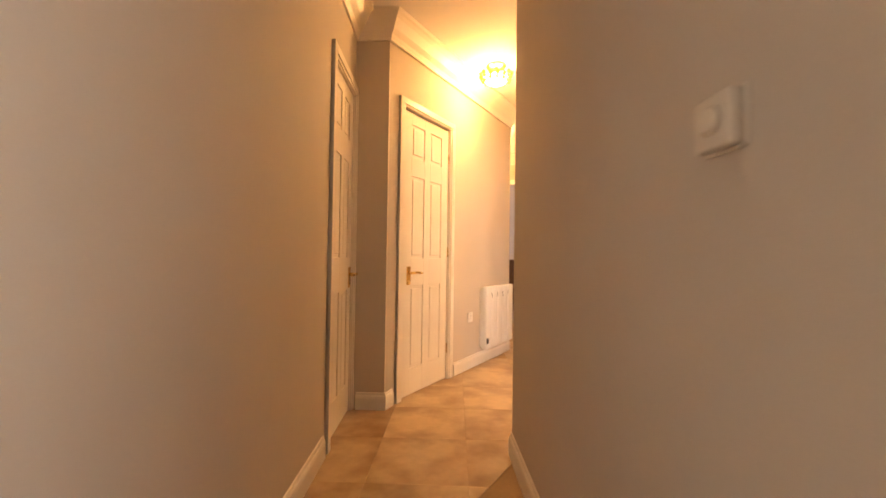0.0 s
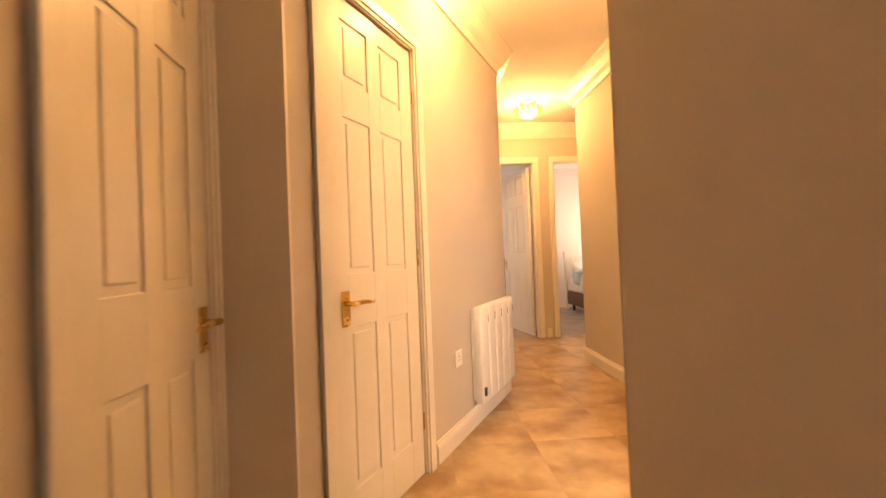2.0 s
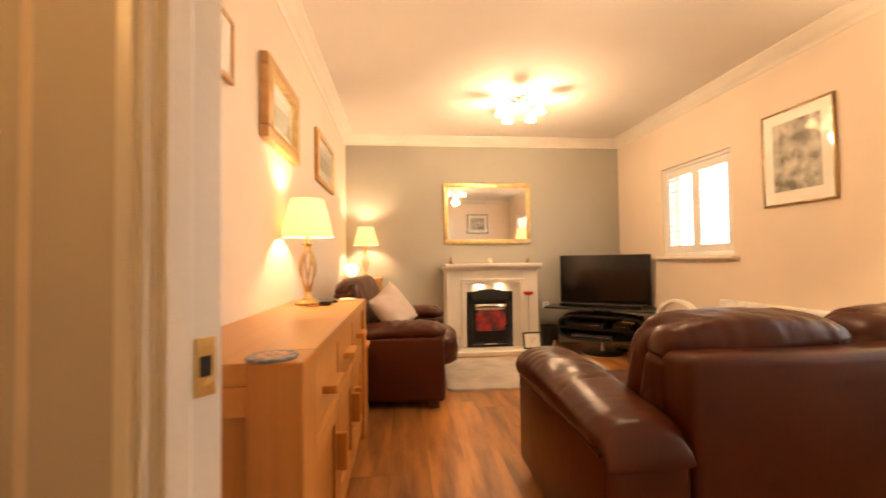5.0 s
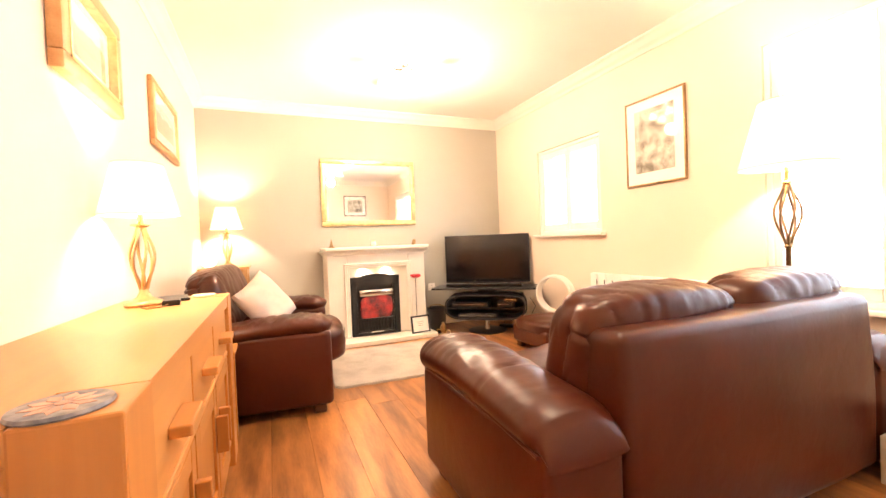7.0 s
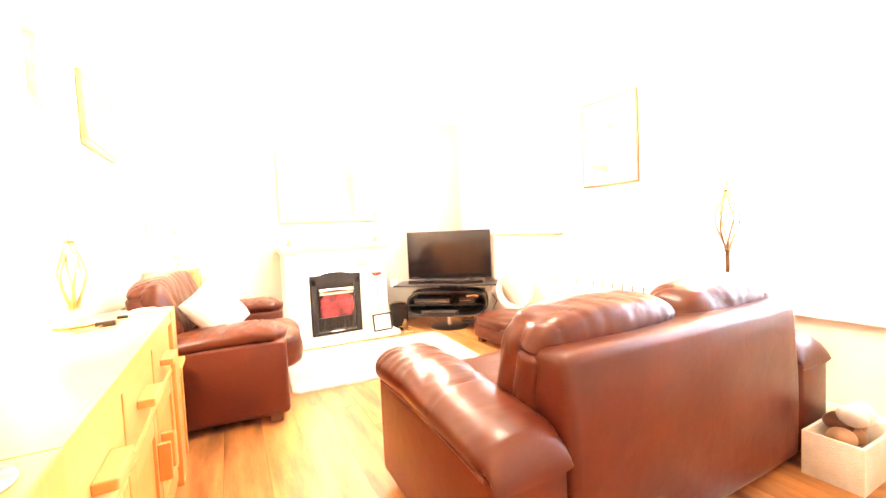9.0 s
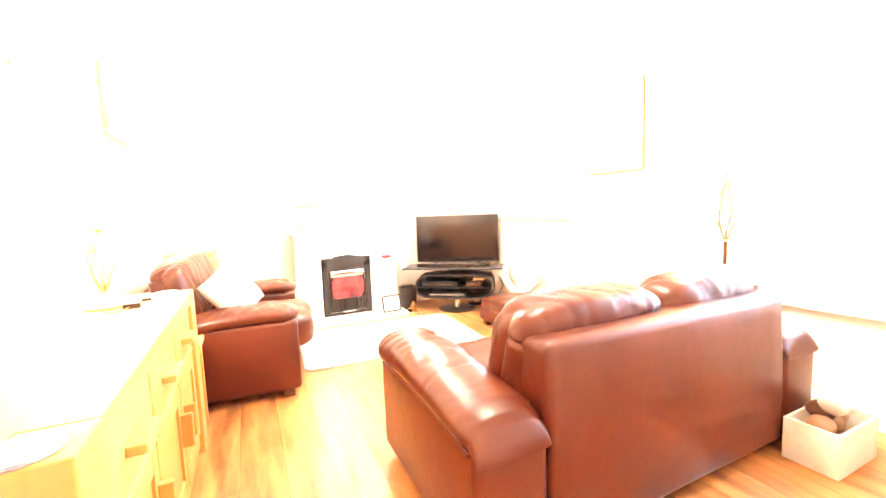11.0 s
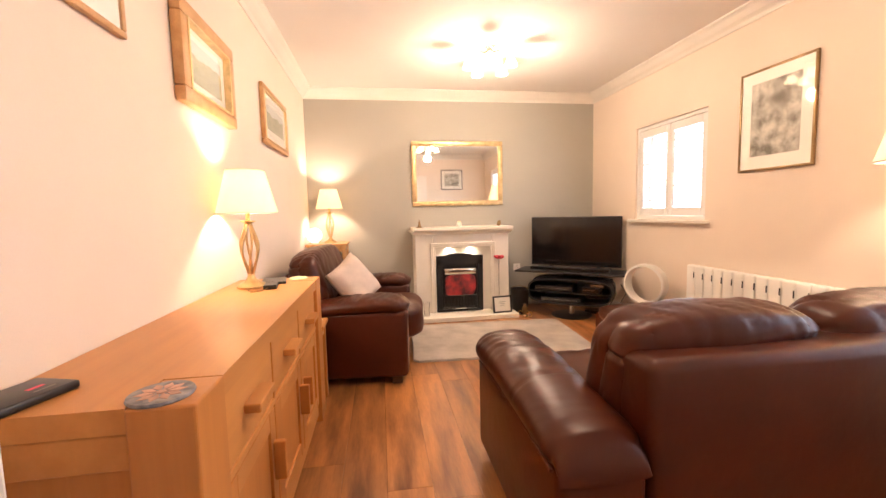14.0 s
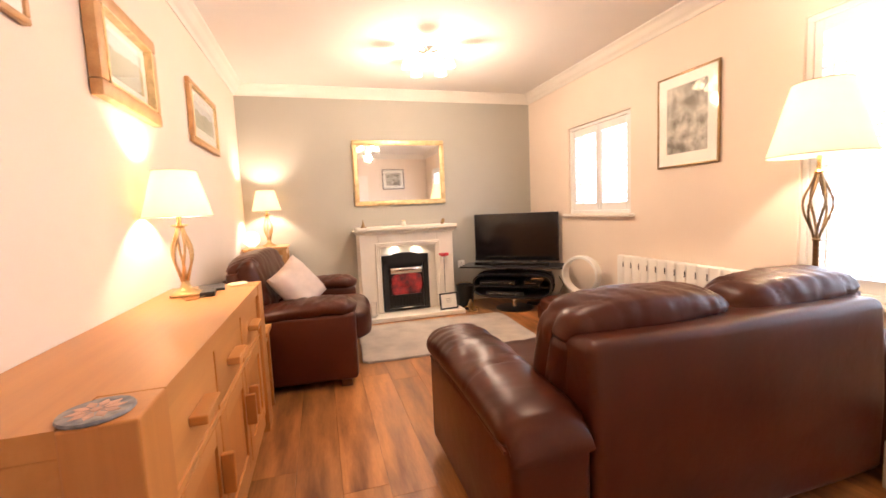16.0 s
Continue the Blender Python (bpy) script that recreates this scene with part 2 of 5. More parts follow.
CREAM_DISH = material("cream_glazed_dish", (0.75, 0.66, 0.42), 0.3, vary=0.04, bump=0)
RED_LED = material("red_digits", (0.3, 0.01, 0.02), 0.4, vary=0, emit=(1.0, 0.05, 0.12), emit_strength=0.5, bump=0)

# ---- building helpers ----


def part(name, bm, mat, parent=None, label="", m=None, smooth=False):
    """One mesh object from a bmesh, under a thing or a part."""
    bmesh.ops.recalc_face_normals(bm, faces=bm.faces)
    me = bpy.data.meshes.new(name)
    bm.to_mesh(me)
    bm.free()
    if smooth:
        for f in me.polygons:
            f.use_smooth = True
        me.set_sharp_from_angle(angle=radians(38))
    me.materials.append(mat)
    ob = new(name, me)
    if m is not None:
        ob.matrix_basis = m
    if parent is not None:
        ob.parent = parent
    return tagged(ob, label)


def thing(name, label, category, m=None, group="", kind=""):
    ob = new(name)
    ob.empty_display_size = 0.1
    if m is not None:
        ob.matrix_basis = m
    return tagged(ob, label, category, group, kind)


def merge(bm, other, m=None):
    if m is not None:
        other.transform(m)
    me = bpy.data.meshes.new("scratch")
    other.to_mesh(me)
    other.free()
    bm.from_mesh(me)
    bpy.data.meshes.remove(me)
    return bm


def box(lo, hi, r=0.0, seg=2, bm=None, m=None):
    """A box from corner to corner, its edges rounded by r."""
    b = bmesh.new()
    bmesh.ops.create_cube(b, size=1)
    for vert in b.verts:
        vert.co = Vector([(lo[i] + hi[i]) / 2 + vert.co[i] * (hi[i] - lo[i]) for i in range(3)])
    if r:
        bmesh.ops.bevel(b, geom=list(b.edges), offset=r, segments=seg, affect="EDGES", profile=0.5)
    if m is not None:
        b.transform(m)
    return b if bm is None else merge(bm, b)


def lathe(profile, n=24, bm=None, m=None, caps=True):
    """A turned shape round z from (radius, height) pairs."""
    b = bmesh.new()
    rings = [[b.verts.new((r * math.cos(2 * math.pi * k / n), r * math.sin(2 * math.pi * k / n), z)) for k in range(n)] for r, z in profile]
    for a, c in zip(rings, rings[1:]):
        for k in range(n):
            b.faces.new((a[k], a[(k + 1) % n], c[(k + 1) % n], c[k]))
    if caps:
        for ring in (rings[0], rings[-1]):
            b.faces.new(ring)
    if m is not None:
        b.transform(m)
    return b if bm is None else merge(bm, b)


def tube(points, r, n=8, bm=None, closed=False):
    """A round bar along points; r may be one radius or one for each point."""
    b = bmesh.new()
    pts = [Vector(p) for p in points]
    rad = r if isinstance(r, (list, tuple)) else [r] * len(pts)
    rings = []
    for i, p in enumerate(pts):
        if closed:
            d = pts[(i + 1) % len(pts)] - pts[i - 1]
        else:
            d = pts[min(i + 1, len(pts) - 1)] - pts[max(i - 1, 0)]
        q = d.to_track_quat("Z", "Y")
        rings.append([b.verts.new(p + q @ Vector((rad[i] * math.cos(2 * math.pi * k / n), rad[i] * math.sin(2 * math.pi * k / n), 0))) for k in range(n)])
    pairs = list(zip(rings, rings[1:])) + ([(rings[-1], rings[0])] if closed else [])
    for a, c in pairs:
        for k in range(n):
            b.faces.new((a[k], a[(k + 1) % n], c[(k + 1) % n], c[k]))
    if not closed:
        for ring in (rings[0], rings[-1]):
            b.faces.new(ring)
    return b if bm is None else merge(bm, b)


def sweep(points, profile, side, bm=None, closed=False):
    """A moulding along a plan line, mitred; the profile is (out, z), out to the left (side 1) or right (-1) of the line."""
    b = bmesh.new()
    pts = [Vector(p) for p in points]
    n = len(pts)
    rings = []
    for i, p in enumerate(pts):
        before = (p - pts[i - 1]).normalized() if (i or closed) else (pts[1] - p).normalized()
        after = (pts[(i + 1) % n] - p).normalized() if (i < n - 1 or closed) else before
        na, nb = (Vector((-d.y, d.x)) * side for d in (before, after))
        mitre = (na + nb) / max(0.3, 1 + na.dot(nb))
        rings.append([b.verts.new((p.x + mitre.x * o, p.y + mitre.y * o, z)) for o, z in profile])
    k = len(profile)
    pairs = list(zip(rings, rings[1:])) + ([(rings[-1], rings[0])] if closed else [])
    for a, c in pairs:
        for j in range(k):
            b.faces.new((a[j], a[(j + 1) % k], c[(j + 1) % k], c[j]))
    if not closed:
        for ring in (rings[0], rings[-1]):
            b.faces.new(ring)
    return b if bm is None else merge(bm, b)


def pillow(size, power=3.0, cuts=10, wrinkle=0.0, seed=0, squash=1.0, bm=None, m=None):
    """A stuffed block: a rounded body with bulging faces and creases; size is its full width, depth and height."""
    b = bmesh.new()
    bmesh.ops.create_cube(b, size=2)
    bmesh.ops.subdivide_edges(b, edges=list(b.edges), cuts=cuts, use_grid_fill=True)
    for vert in b.verts:
        c = vert.co
        length = (abs(c.x) ** power + abs(c.y) ** power + abs(c.z) ** power) ** (1 / power)
        c = c / length
        p = Vector((c.x * size[0] / 2, c.y * size[1] / 2, c.z * size[2] / 2))
        if wrinkle:
            q = p * 7 + Vector((seed * 3.1, seed, 0))
            p += c * wrinkle * (noise.noise(q) + 0.6 * noise.noise(Vector((q.x * 2.2, q.y * 0.9, q.z * 2.4))))
        vert.co = p
    if m is not None:
        b.transform(m)
    return b if bm is None else merge(bm, b)


def prism(outline, lo, hi, bm=None, m=None, r=0.0):
    """A plan outline pulled up from lo to hi."""
    b = bmesh.new()
    low, top = [b.verts.new((x, y, lo)) for x, y in outline], [b.verts.new((x, y, hi)) for x, y in outline]
    b.faces.new(low)
    b.faces.new(top)
    for i in range(len(outline)):
        j = (i + 1) % len(outline)
        b.faces.new((low[i], low[j], top[j], top[i]))
    if r:
        bmesh.ops.bevel(b, geom=[e for e in b.edges if e.verts[0].co.z > lo + 1e-6 and e.verts[1].co.z > lo + 1e-6], offset=r, segments=2, affect="EDGES")
    if m is not None:
        b.transform(m)
    return b if bm is None else merge(bm, b)


def clip(poly, normal, limit):
    """The part of a convex plan outline on which normal . p <= limit."""
    out = []
    for i, p in enumerate(poly):
        q = poly[(i + 1) % len(poly)]
        a, c = p[0] * normal[0] + p[1] * normal[1] - limit, q[0] * normal[0] + q[1] * normal[1] - limit
        if a <= 0:
            out.append(p)
        if (a < 0 < c) or (c < 0 < a):
            f = a / (a - c)
            out.append((p[0] + f * (q[0] - p[0]), p[1] + f * (q[1] - p[1])))
    return out


def wall(name, along, a0, a1, b0, b1, mat, m=None, holes=(), z0=-0.1, z1=2.56):
    """A wall that runs along local x or y from a0 to a1, from b0 to b1 across, with openings (from, to, low, high) through it."""
    cuts_a = sorted({a0, a1, *(c for h in holes for c in h[:2])})
    cuts_z = sorted({z0, z1, *(c for h in holes for c in h[2:] if z0 < c < z1)})
    b = bmesh.new()
    for p, q in zip(cuts_a, cuts_a[1:]):
        low = None
        for r, s in zip(cuts_z, cuts_z[1:]):
            open_here = any(h[0] - 1e-6 <= p and q <= h[1] + 1e-6 and h[2] - 1e-6 <= max(r, h[2] if r == z0 and h[2] <= 0 else r) and s <= h[3] + 1e-6 for h in holes)
            if not open_here:
                box((p, b0, r) if along == "x" else (b0, p, r), (q, b1, s) if along == "x" else (b1, q, s), bm=b)
    bmesh.ops.remove_doubles(b, verts=b.verts, dist=1e-5)
    return tagged(part(name, b, mat, m=m), kind="structure", category="wall")


C = pose(0, 0, 0, 0, 0, -7.5)      # the hall: local x across to its right, y along it
T = pose(0, 0, 0, 0, 0, -38.74) @ pose(0.034, 0, 0)    # the wall of the living room door
N = C @ pose(0.145, 3.20, 0, 0, 0, 2.5) @ pose(-0.145, -3.20, 0)    # the near stretch of the hall, turned a little
S = pose(0, 0, 0, 0, 0, -37.5)     # the slanted stretch of the hall with two doors in it


def plan(m, x, y):
    p = m @ Vector((x, y, 0))
    return (p.x, p.y)


def corner(m, x, k, u):
    """Where the plan lines x of one frame and u of another cross."""
    p, d = m @ Vector((x, 0, 0)), m.to_3x3() @ Vector((0, 1, 0))
    n = k.to_3x3() @ Vector((1, 0, 0))
    q = p + d * ((n.dot(k @ Vector((u, 0, 0))) - n.dot(p)) / n.dot(d))
    return (q.x, q.y)


# ---- structure ----
def labelled(ob, label, category):
    return tagged(ob, label, category, kind="structure")


labelled(wall("wall_hall_left", "y", -0.6, 3.20, 0.045, 0.145, HALL_WALL, N, [(2.630, 3.170, -0.1, 2.035)]), "greige painted hall wall with a white panelled door", "wall")
labelled(wall("wall_hall_jog", "x", 0.046, 0.362, 3.20, 3.30, HALL_WALL, C), "short greige return wall beside the cupboard door", "wall")
labelled(wall("wall_hall_slant", "y", 2.945, 5.02, -1.40, -1.30, HALL_WALL, S, [(3.115, 3.770, -0.1, 2.035)]), "greige slanted hall wall with door and radiator", "wall")
labelled(wall("wall_hall_far_left", "y", 4.99, 6.76, 1.285, 1.385, HALL_WALL, C), "greige wall of the far hall", "wall")
labelled(wall("wall_hall_end", "x", 1.285, 3.5, 6.76, 6.86, HALL_WALL, C, [(1.353, 2.168, -0.1, 2.11), (2.368, 3.183, -0.1, 2.11)]), "greige hall end wall with two doorways", "wall")
labelled(wall("wall_hall_far_right", "y", 4.575, 5.735, 2.282, 2.382, HALL_WALL, C), "greige hall wall with a wall socket", "wall")
labelled(wall("wall_hall_recess", "x", 2.383, 3.4, 5.635, 5.734, HALL_WALL, C), "greige wall of the hall recess", "wall")
labelled(wall("wall_hall_recess_end", "y", 5.62, 6.76, 3.4, 3.5, HALL_WALL, C), "greige end wall of the hall recess", "wall")
# the opening in the right wall is unseen, added to let the daylight panel through
labelled(wall("wall_hall_right", "y", -0.6, 2.606, 1.075, 1.115, HALL_WALL, N, [(0.0, 0.66, -0.1, 2.03)]), "greige painted hall wall with a thermostat", "wall")
labelled(wall("wall_hall_back", "x", 0.045, 1.19, -0.7, -0.6, HALL_WALL, N), "greige wall closing the hall", "wall")
labelled(wall("wall_room_door", "y", 2.842, 5.150, -0.470, -0.411, HALL_WALL, T, [(3.333, 4.243, -0.1, 2.06)]), "greige slanted wall with the living room doorway", "wall")
labelled(wall("wall_room_door_inside", "y", 2.80, 5.0, -0.410, -0.385, CREAM_WALL, T, [(3.333, 4.243, -0.1, 2.06)]), "cream inner face of the doorway wall", "wall")
labelled(wall("wall_room_west", "y", 0.5, 2.62, 1.116, 1.19, CREAM_WALL, N), "cream living room wall behind the doorway", "wall")
labelled(wall("wall_room_left", "x", 2.64, 6.70, 3.91, 4.01, CREAM_WALL), "cream living room wall with framed prints", "wall")
labelled(wall("wall_room_fireplace", "y", 0.25, 4.01, 6.70, 6.80, SAGE_WALL), "grey-green chimney wall with fireplace and mirror", "wall")
WIN = [(4.90, 5.83, 1.04, 1.95), (1.95, 3.57, 0.58, 2.11)]
labelled(wall("wall_room_window", "x", 1.0, 6.70, 0.25, 0.50, CREAM_WALL, None, WIN), "cream living room wall with two shuttered windows", "wall")
# bedrooms seen through the far doorways
labelled(wall("wall_bedroom_back", "x", -0.6, 5.6, 9.3, 9.4, BED_WALL, C), "pale bedroom wall", "wall")
labelled(wall("wall_bedroom_partition", "y", 6.86, 9.3, 2.24, 2.30, BED_WALL, C), "pale wall between the bedrooms", "wall")
labelled(wall("wall_bedroom_right", "y", 5.72, 9.3, 5.6, 5.7, BED_WALL, C), "pale bedroom side wall", "wall")
labelled(wall("wall_bedroom_left", "y", 6.86, 9.3, -0.7, -0.6, BED_WALL, C), "pale bedroom side wall", "wall")
labelled(wall("wall_bedroom_front", "x", 3.501, 5.6, 6.76, 6.86, BED_WALL, C), "pale bedroom front wall", "wall")
labelled(wall("wall_bedroom_front", "x", -0.6, 1.284, 6.76, 6.86, BED_WALL, C), "pale bedroom front wall", "wall")
labelled(part("ceiling", box((-1.6, -1.2, 2.53), (8.0, 11.0, 2.63)), CEILING), "plain white painted ceiling", "ceiling")

WEST = [corner(N, 1.19, pose(0, 0, 0, 0, 0, 90), 0.50), corner(N, 1.19, T, -0.385), corner(T, -0.385, pose(0, 0, 0, 0, 0, 90), 3.91)]
ROOM = [(6.70, 3.91), (6.70, 0.50), *WEST]
COVE = [(0, 2.425), (0.010, 2.425), (0.012, 2.435), (0.022, 2.450), (0.045, 2.468), (0.070, 2.500), (0.085, 2.512), (0.095, 2.518), (0.098, 2.531), (0, 2.531)]
SKIRT = [(0, -0.02), (0.016, -0.02), (0.016, 0.070), (0.013, 0.085), (0.008, 0.092), (0.006, 0.105), (0, 0.108)]
labelled(part("trim_room_cornice", sweep(ROOM, COVE, -1, closed=True), GLOSS), "white moulded cornice of the living room", "cornice")
HALL_COVE = [(o * 1.3, 2.531 + (z - 2.531) * 1.45) for o, z in COVE]
EAST, BEND = corner(C, 2.282, T, -0.470), corner(N, 1.075, T, -0.470)
HALL_LEFT = [plan(N, 0.145, -0.6), plan(C, 0.145, 3.20), plan(C, 0.364, 3.20), plan(S, -1.30, 5.02), plan(C, 1.385, 6.76), plan(C, 3.4, 6.76), plan(C, 3.4, 5.735), plan(C, 2.282, 5.735), EAST, BEND, plan(N, 1.075, -0.6)]
labelled(part("trim_hall_cornice", sweep(HALL_LEFT, HALL_COVE, -1), GLOSS), "white moulded cornice of the hall", "cornice")


def skirting(name, pts, side, label="white painted skirting board"):
    return labelled(part(name, sweep(pts, SKIRT, side), GLOSS), label, "skirting board")


skirting("baseboard_hall_left", [plan(N, 0.145, -0.6), plan(N, 0.145, 2.560)], -1)
skirting("baseboard_hall_jog", [plan(C, 0.180, 3.20), plan(C, 0.364, 3.20), plan(S, -1.30, 3.045)], -1)
skirting("baseboard_hall_slant", [plan(S, -1.30, 3.84), plan(S, -1.30, 5.02), plan(C, 1.385, 6.74)], -1)
skirting("baseboard_hall_end", [plan(C, 2.241, 6.76), plan(C, 2.295, 6.76)], -1)
skirting("baseboard_hall_right_far", [plan(C, 3.4, 5.735), plan(C, 2.282, 5.735), EAST, plan(T, -0.470, 4.284)], -1)
skirting("baseboard_hall_right", [plan(T, -0.470, 3.290), BEND, plan(N, 1.075, -0.6)], -1)
skirting("baseboard_room", [WEST[2], (6.70, 3.91), (6.70, 0.50), WEST[0], WEST[1], plan(T, -0.385, 3.30)], -1)


def door_frame(name, m, lo, hi, top, faces, liner, width=0.062, widths=None, parent_label="white painted door lining and architrave"):
    """A lining round an opening along local y, with moulded architraves on the wall faces given as (x, direction)."""
    ob = labelled(thing(name, parent_label, "door frame", m), parent_label, "door frame")
    b = bmesh.new()
    x0, x1 = liner
    box((x0, lo - 0.029, 0), (x1, lo, top), 0.002, 1, bm=b)
    box((x0, hi, 0), (x1, hi + 0.029, top), 0.002, 1, bm=b)
    box((x0, lo - 0.029, top), (x1, hi + 0.029, top + 0.029), 0.002, 1, bm=b)
    part("lining", b, GLOSS, ob)
    wl, wr = widths if widths else (width, width)
    for x, d in faces:
        b = bmesh.new()
        for depth, inset in ((0.012, 0.0), (0.020, 0.014), (0.016, 0.040)):
            e = 0.004 + inset
            end = min(depth, 1)
            if wl > e + 0.01:
                box((min(x, x + d * end), lo - wl, 0), (max(x, x + d * end), lo - e + 0.0005 * inset, top + e), 0.002, 1, bm=b)
            if wr > e + 0.01:
                box((min(x, x + d * end), hi + e, 0), (max(x, x + d * end), hi + wr, top + e), 0.002, 1, bm=b)
            box((min(x, x + d * end), lo - wl, top + e), (max(x, x + d * end), hi + wr, top + width), 0.002, 1, bm=b)
        part("architrave", b, GLOSS, ob)
    return ob


def panel_door(parent, width, height, m, handle=None, both=False, handle_z=0.845):
    """A six-panel leaf: local y across from 0 to width, x thickness 0 to 0.036, panels on both faces."""
    leaf = part("leaf", box((0.0075, 0.003, 0.006), (0.0285, width - 0.003, height), 0.001, 1), GLOSS, parent, m=m)
    stile, mid = 0.165 * width, 0.13 * width
    pw = (width - 2 * stile - mid) / 2
    rows = [(0.095 * height, 0.385 * height), (0.485 * height, 0.775 * height), (0.845 * height, 0.958 * height)]
    for y0, y1 in ((0, stile), (stile + pw, stile + pw + mid), (width - stile, width)):
        part("stile", box((0, y0, 0.006), (0.036, y1, height), 0.003, 2), GLOSS, leaf)
    for z0, z1 in ((0.006, rows[0][0]), (rows[0][1], rows[1][0]), (rows[1][1], rows[2][0]), (rows[2][1], height)):
        for y in (stile, stile + pw + mid):
            part("rail", box((0.0002, y - 0.002, z0), (0.0358, y + pw + 0.002, z1), 0.003, 2), GLOSS, leaf)
    for y in (stile, stile + pw + mid):
        for z0, z1 in rows:
            part("panel", box((0.002, y + 0.020, z0 + 0.020), (0.034, y + pw - 0.020, z1 - 0.020), 0.0055, 2), GLOSS, leaf, smooth=False)
    if handle is not None:
        hand = 1 if handle < width / 2 else -1
        for x, d in (((0.036, 1), (0, -1)) if both else ((0.036, 1),)):
            plate = part("handle_plate", box((min(x, x + d * 0.008), handle - 0.021, handle_z - 0.064), (max(x, x + d * 0.008), handle + 0.021, handle_z + 0.064), 0.003, 2), BRASS, leaf, "polished brass back plate")
            b = tube([(x, handle, handle_z + 0.02), (x + d * 0.045, handle, handle_z + 0.02)], 0.009, 10)
            tube([(x + d * 0.045, handle - hand * 0.008, handle_z + 0.02), (x + d * 0.048, handle + hand * 0.05, handle_z + 0.022), (x + d * 0.044, handle + hand * 0.11, handle_z + 0.016)], [0.010, 0.009, 0.007], 10, bm=b)
            part("lever_handle", b, BRASS, leaf, "polished brass lever", smooth=True)
            part("keyhole", lathe([(0.004, 0), (0.004, 0.001)], 10, m=pose(x + d * 0.0085, handle, handle_z - 0.04, 0, 90 * d)), BLACK, plate)
    return leaf


# cupboard doors of the hall: the first in the left wall, the second in the slanted wall
door_1 = labelled(thing("door_1", "", "", N @ pose(0.100, 2.660, 0)), "closed white six-panel cupboard door with brass lever", "door")
panel_door(door_1, 0.505, 2.0, pose(0, 0, 0), handle=0.466)
door_frame("door_frame_1", N, 2.659, 3.165, 2.006, [(0.145, 1)], (0.05, 0.146), widths=(0.068, 0.036))
door_2 = labelled(thing("door_2", "", "", S @ pose(-1.345, 3.146, 0)), "closed white six-panel door with brass lever handle", "door")
panel_door(door_2, 0.594, 2.0, pose(0, 0, 0), handle=0.072)
door_frame("door_frame_2", S, 3.144, 3.741, 2.007, [(-1.30, 1)], (-1.395, -1.299), widths=(0.070, 0.070))
for z in (0.25, 1.02, 1.77):
    part("hinge", tube([(0.040, 0.598, z - 0.04), (0.040, 0.598, z + 0.04)], 0.006, 8), BRASS, door_2, "brass butt hinge")

frame_room = door_frame("door_frame_room", T, 3.362, 4.214, 2.03, [(-0.470, -1)], (-0.471, -0.384), width=0.068)
b = bmesh.new()
for y0, y1 in ((3.362, 3.374), (4.202, 4.214)):
    box((-0.462, y0, 0), (-0.430, y1, 2.018), 0.002, 1, bm=b)
box((-0.462, 3.362, 2.018), (-0.430, 4.214, 2.030), 0.002, 1, bm=b)
part("door_stop", b, GLOSS, frame_room)
strike = part("strike_plate", box((-0.422, 4.2105, 0.845), (-0.394, 4.2135, 0.925), 0.001, 1), BRASS, frame_room, "brass strike plate")
part("latch_hole", box((-0.416, 4.2095, 0.872), (-0.401, 4.2105, 0.900)), BLACK, strike)
hinge = T @ Vector((-0.372, 3.368, 0))
door_4 = labelled(thing("door_4", "", "", pose(hinge.x, hinge.y, 0, 0, 0, 172)), "white six-panel living room door standing open", "door")
panel_door(door_4, 0.838, 2.01, pose(-0.018, 0, 0), handle=0.775, both=True)


def end_frame(name, lo, hi):
    # local y of the frame becomes across the hall, local x along it
    return door_frame(name, C @ pose(0, 0, 0, 0, 0, 90) @ Matrix.Scale(-1, 4, (0, 1, 0)), lo, hi, 2.08, [(6.76, -1)], (6.758, 6.862), width=0.072)


end_frame("door_frame_bedroom", 1.383, 2.138)
end_frame("door_frame_bedroom_two", 2.399, 3.153)
door_3 = labelled(thing("door_3", "", "", C @ pose(2.113, 6.865, 0, 0, 0, 12.5)), "white six-panel bedroom door standing open", "door")
panel_door(door_3, 0.74, 2.06, pose(-0.018, 0, 0), handle=0.68, both=True, handle_z=0.86)

# ---- hall things ----


def panel_radiator(name, label, m, length, low, high, depth, slots, group=""):
    """An electric radiator: local x along the wall, -y out from it."""
    ob = thing(name, label, "radiator", m, group)
    n = slots
    w = length / n
    part("back_plate", box((0.01, -0.022, low + 0.02), (length - 0.01, -0.004, high - 0.02), 0.003, 1), WHITE_METAL, ob)
    for k in range(n):
        part("fin", box((k * w + 0.0015, -depth, low), ((k + 1) * w - 0.0015, -0.022, high), 0.014, 3), WHITE_METAL, ob, smooth=True)
    for k in range(n):
        part("vent_slot", box(((k + 0.86) * w, -depth - 0.0012, high - 0.105), ((k + 0.86) * w + 0.010, -depth + 0.004, high - 0.055), 0.002, 1), BLACK, ob)
    for x in (0.08, length - 0.08):
        part("wall_bracket", box((x - 0.02, -0.004, low + 0.1), (x + 0.02, 0.0, high - 0.1)), WHITE_METAL, ob)
    return ob


hall_radiator = panel_radiator("electric_radiator", "white electric panel radiator on the hall wall", S @ pose(-1.30, 4.31, 0, 0, 0, 90), 0.63, 0.135, 0.71, 0.08, 5)
part("control_box", box((0.010, -0.075, 0.19), (0.030, -0.088, 0.235), 0.002, 1), BLACK, hall_radiator, "small dark radiator control")


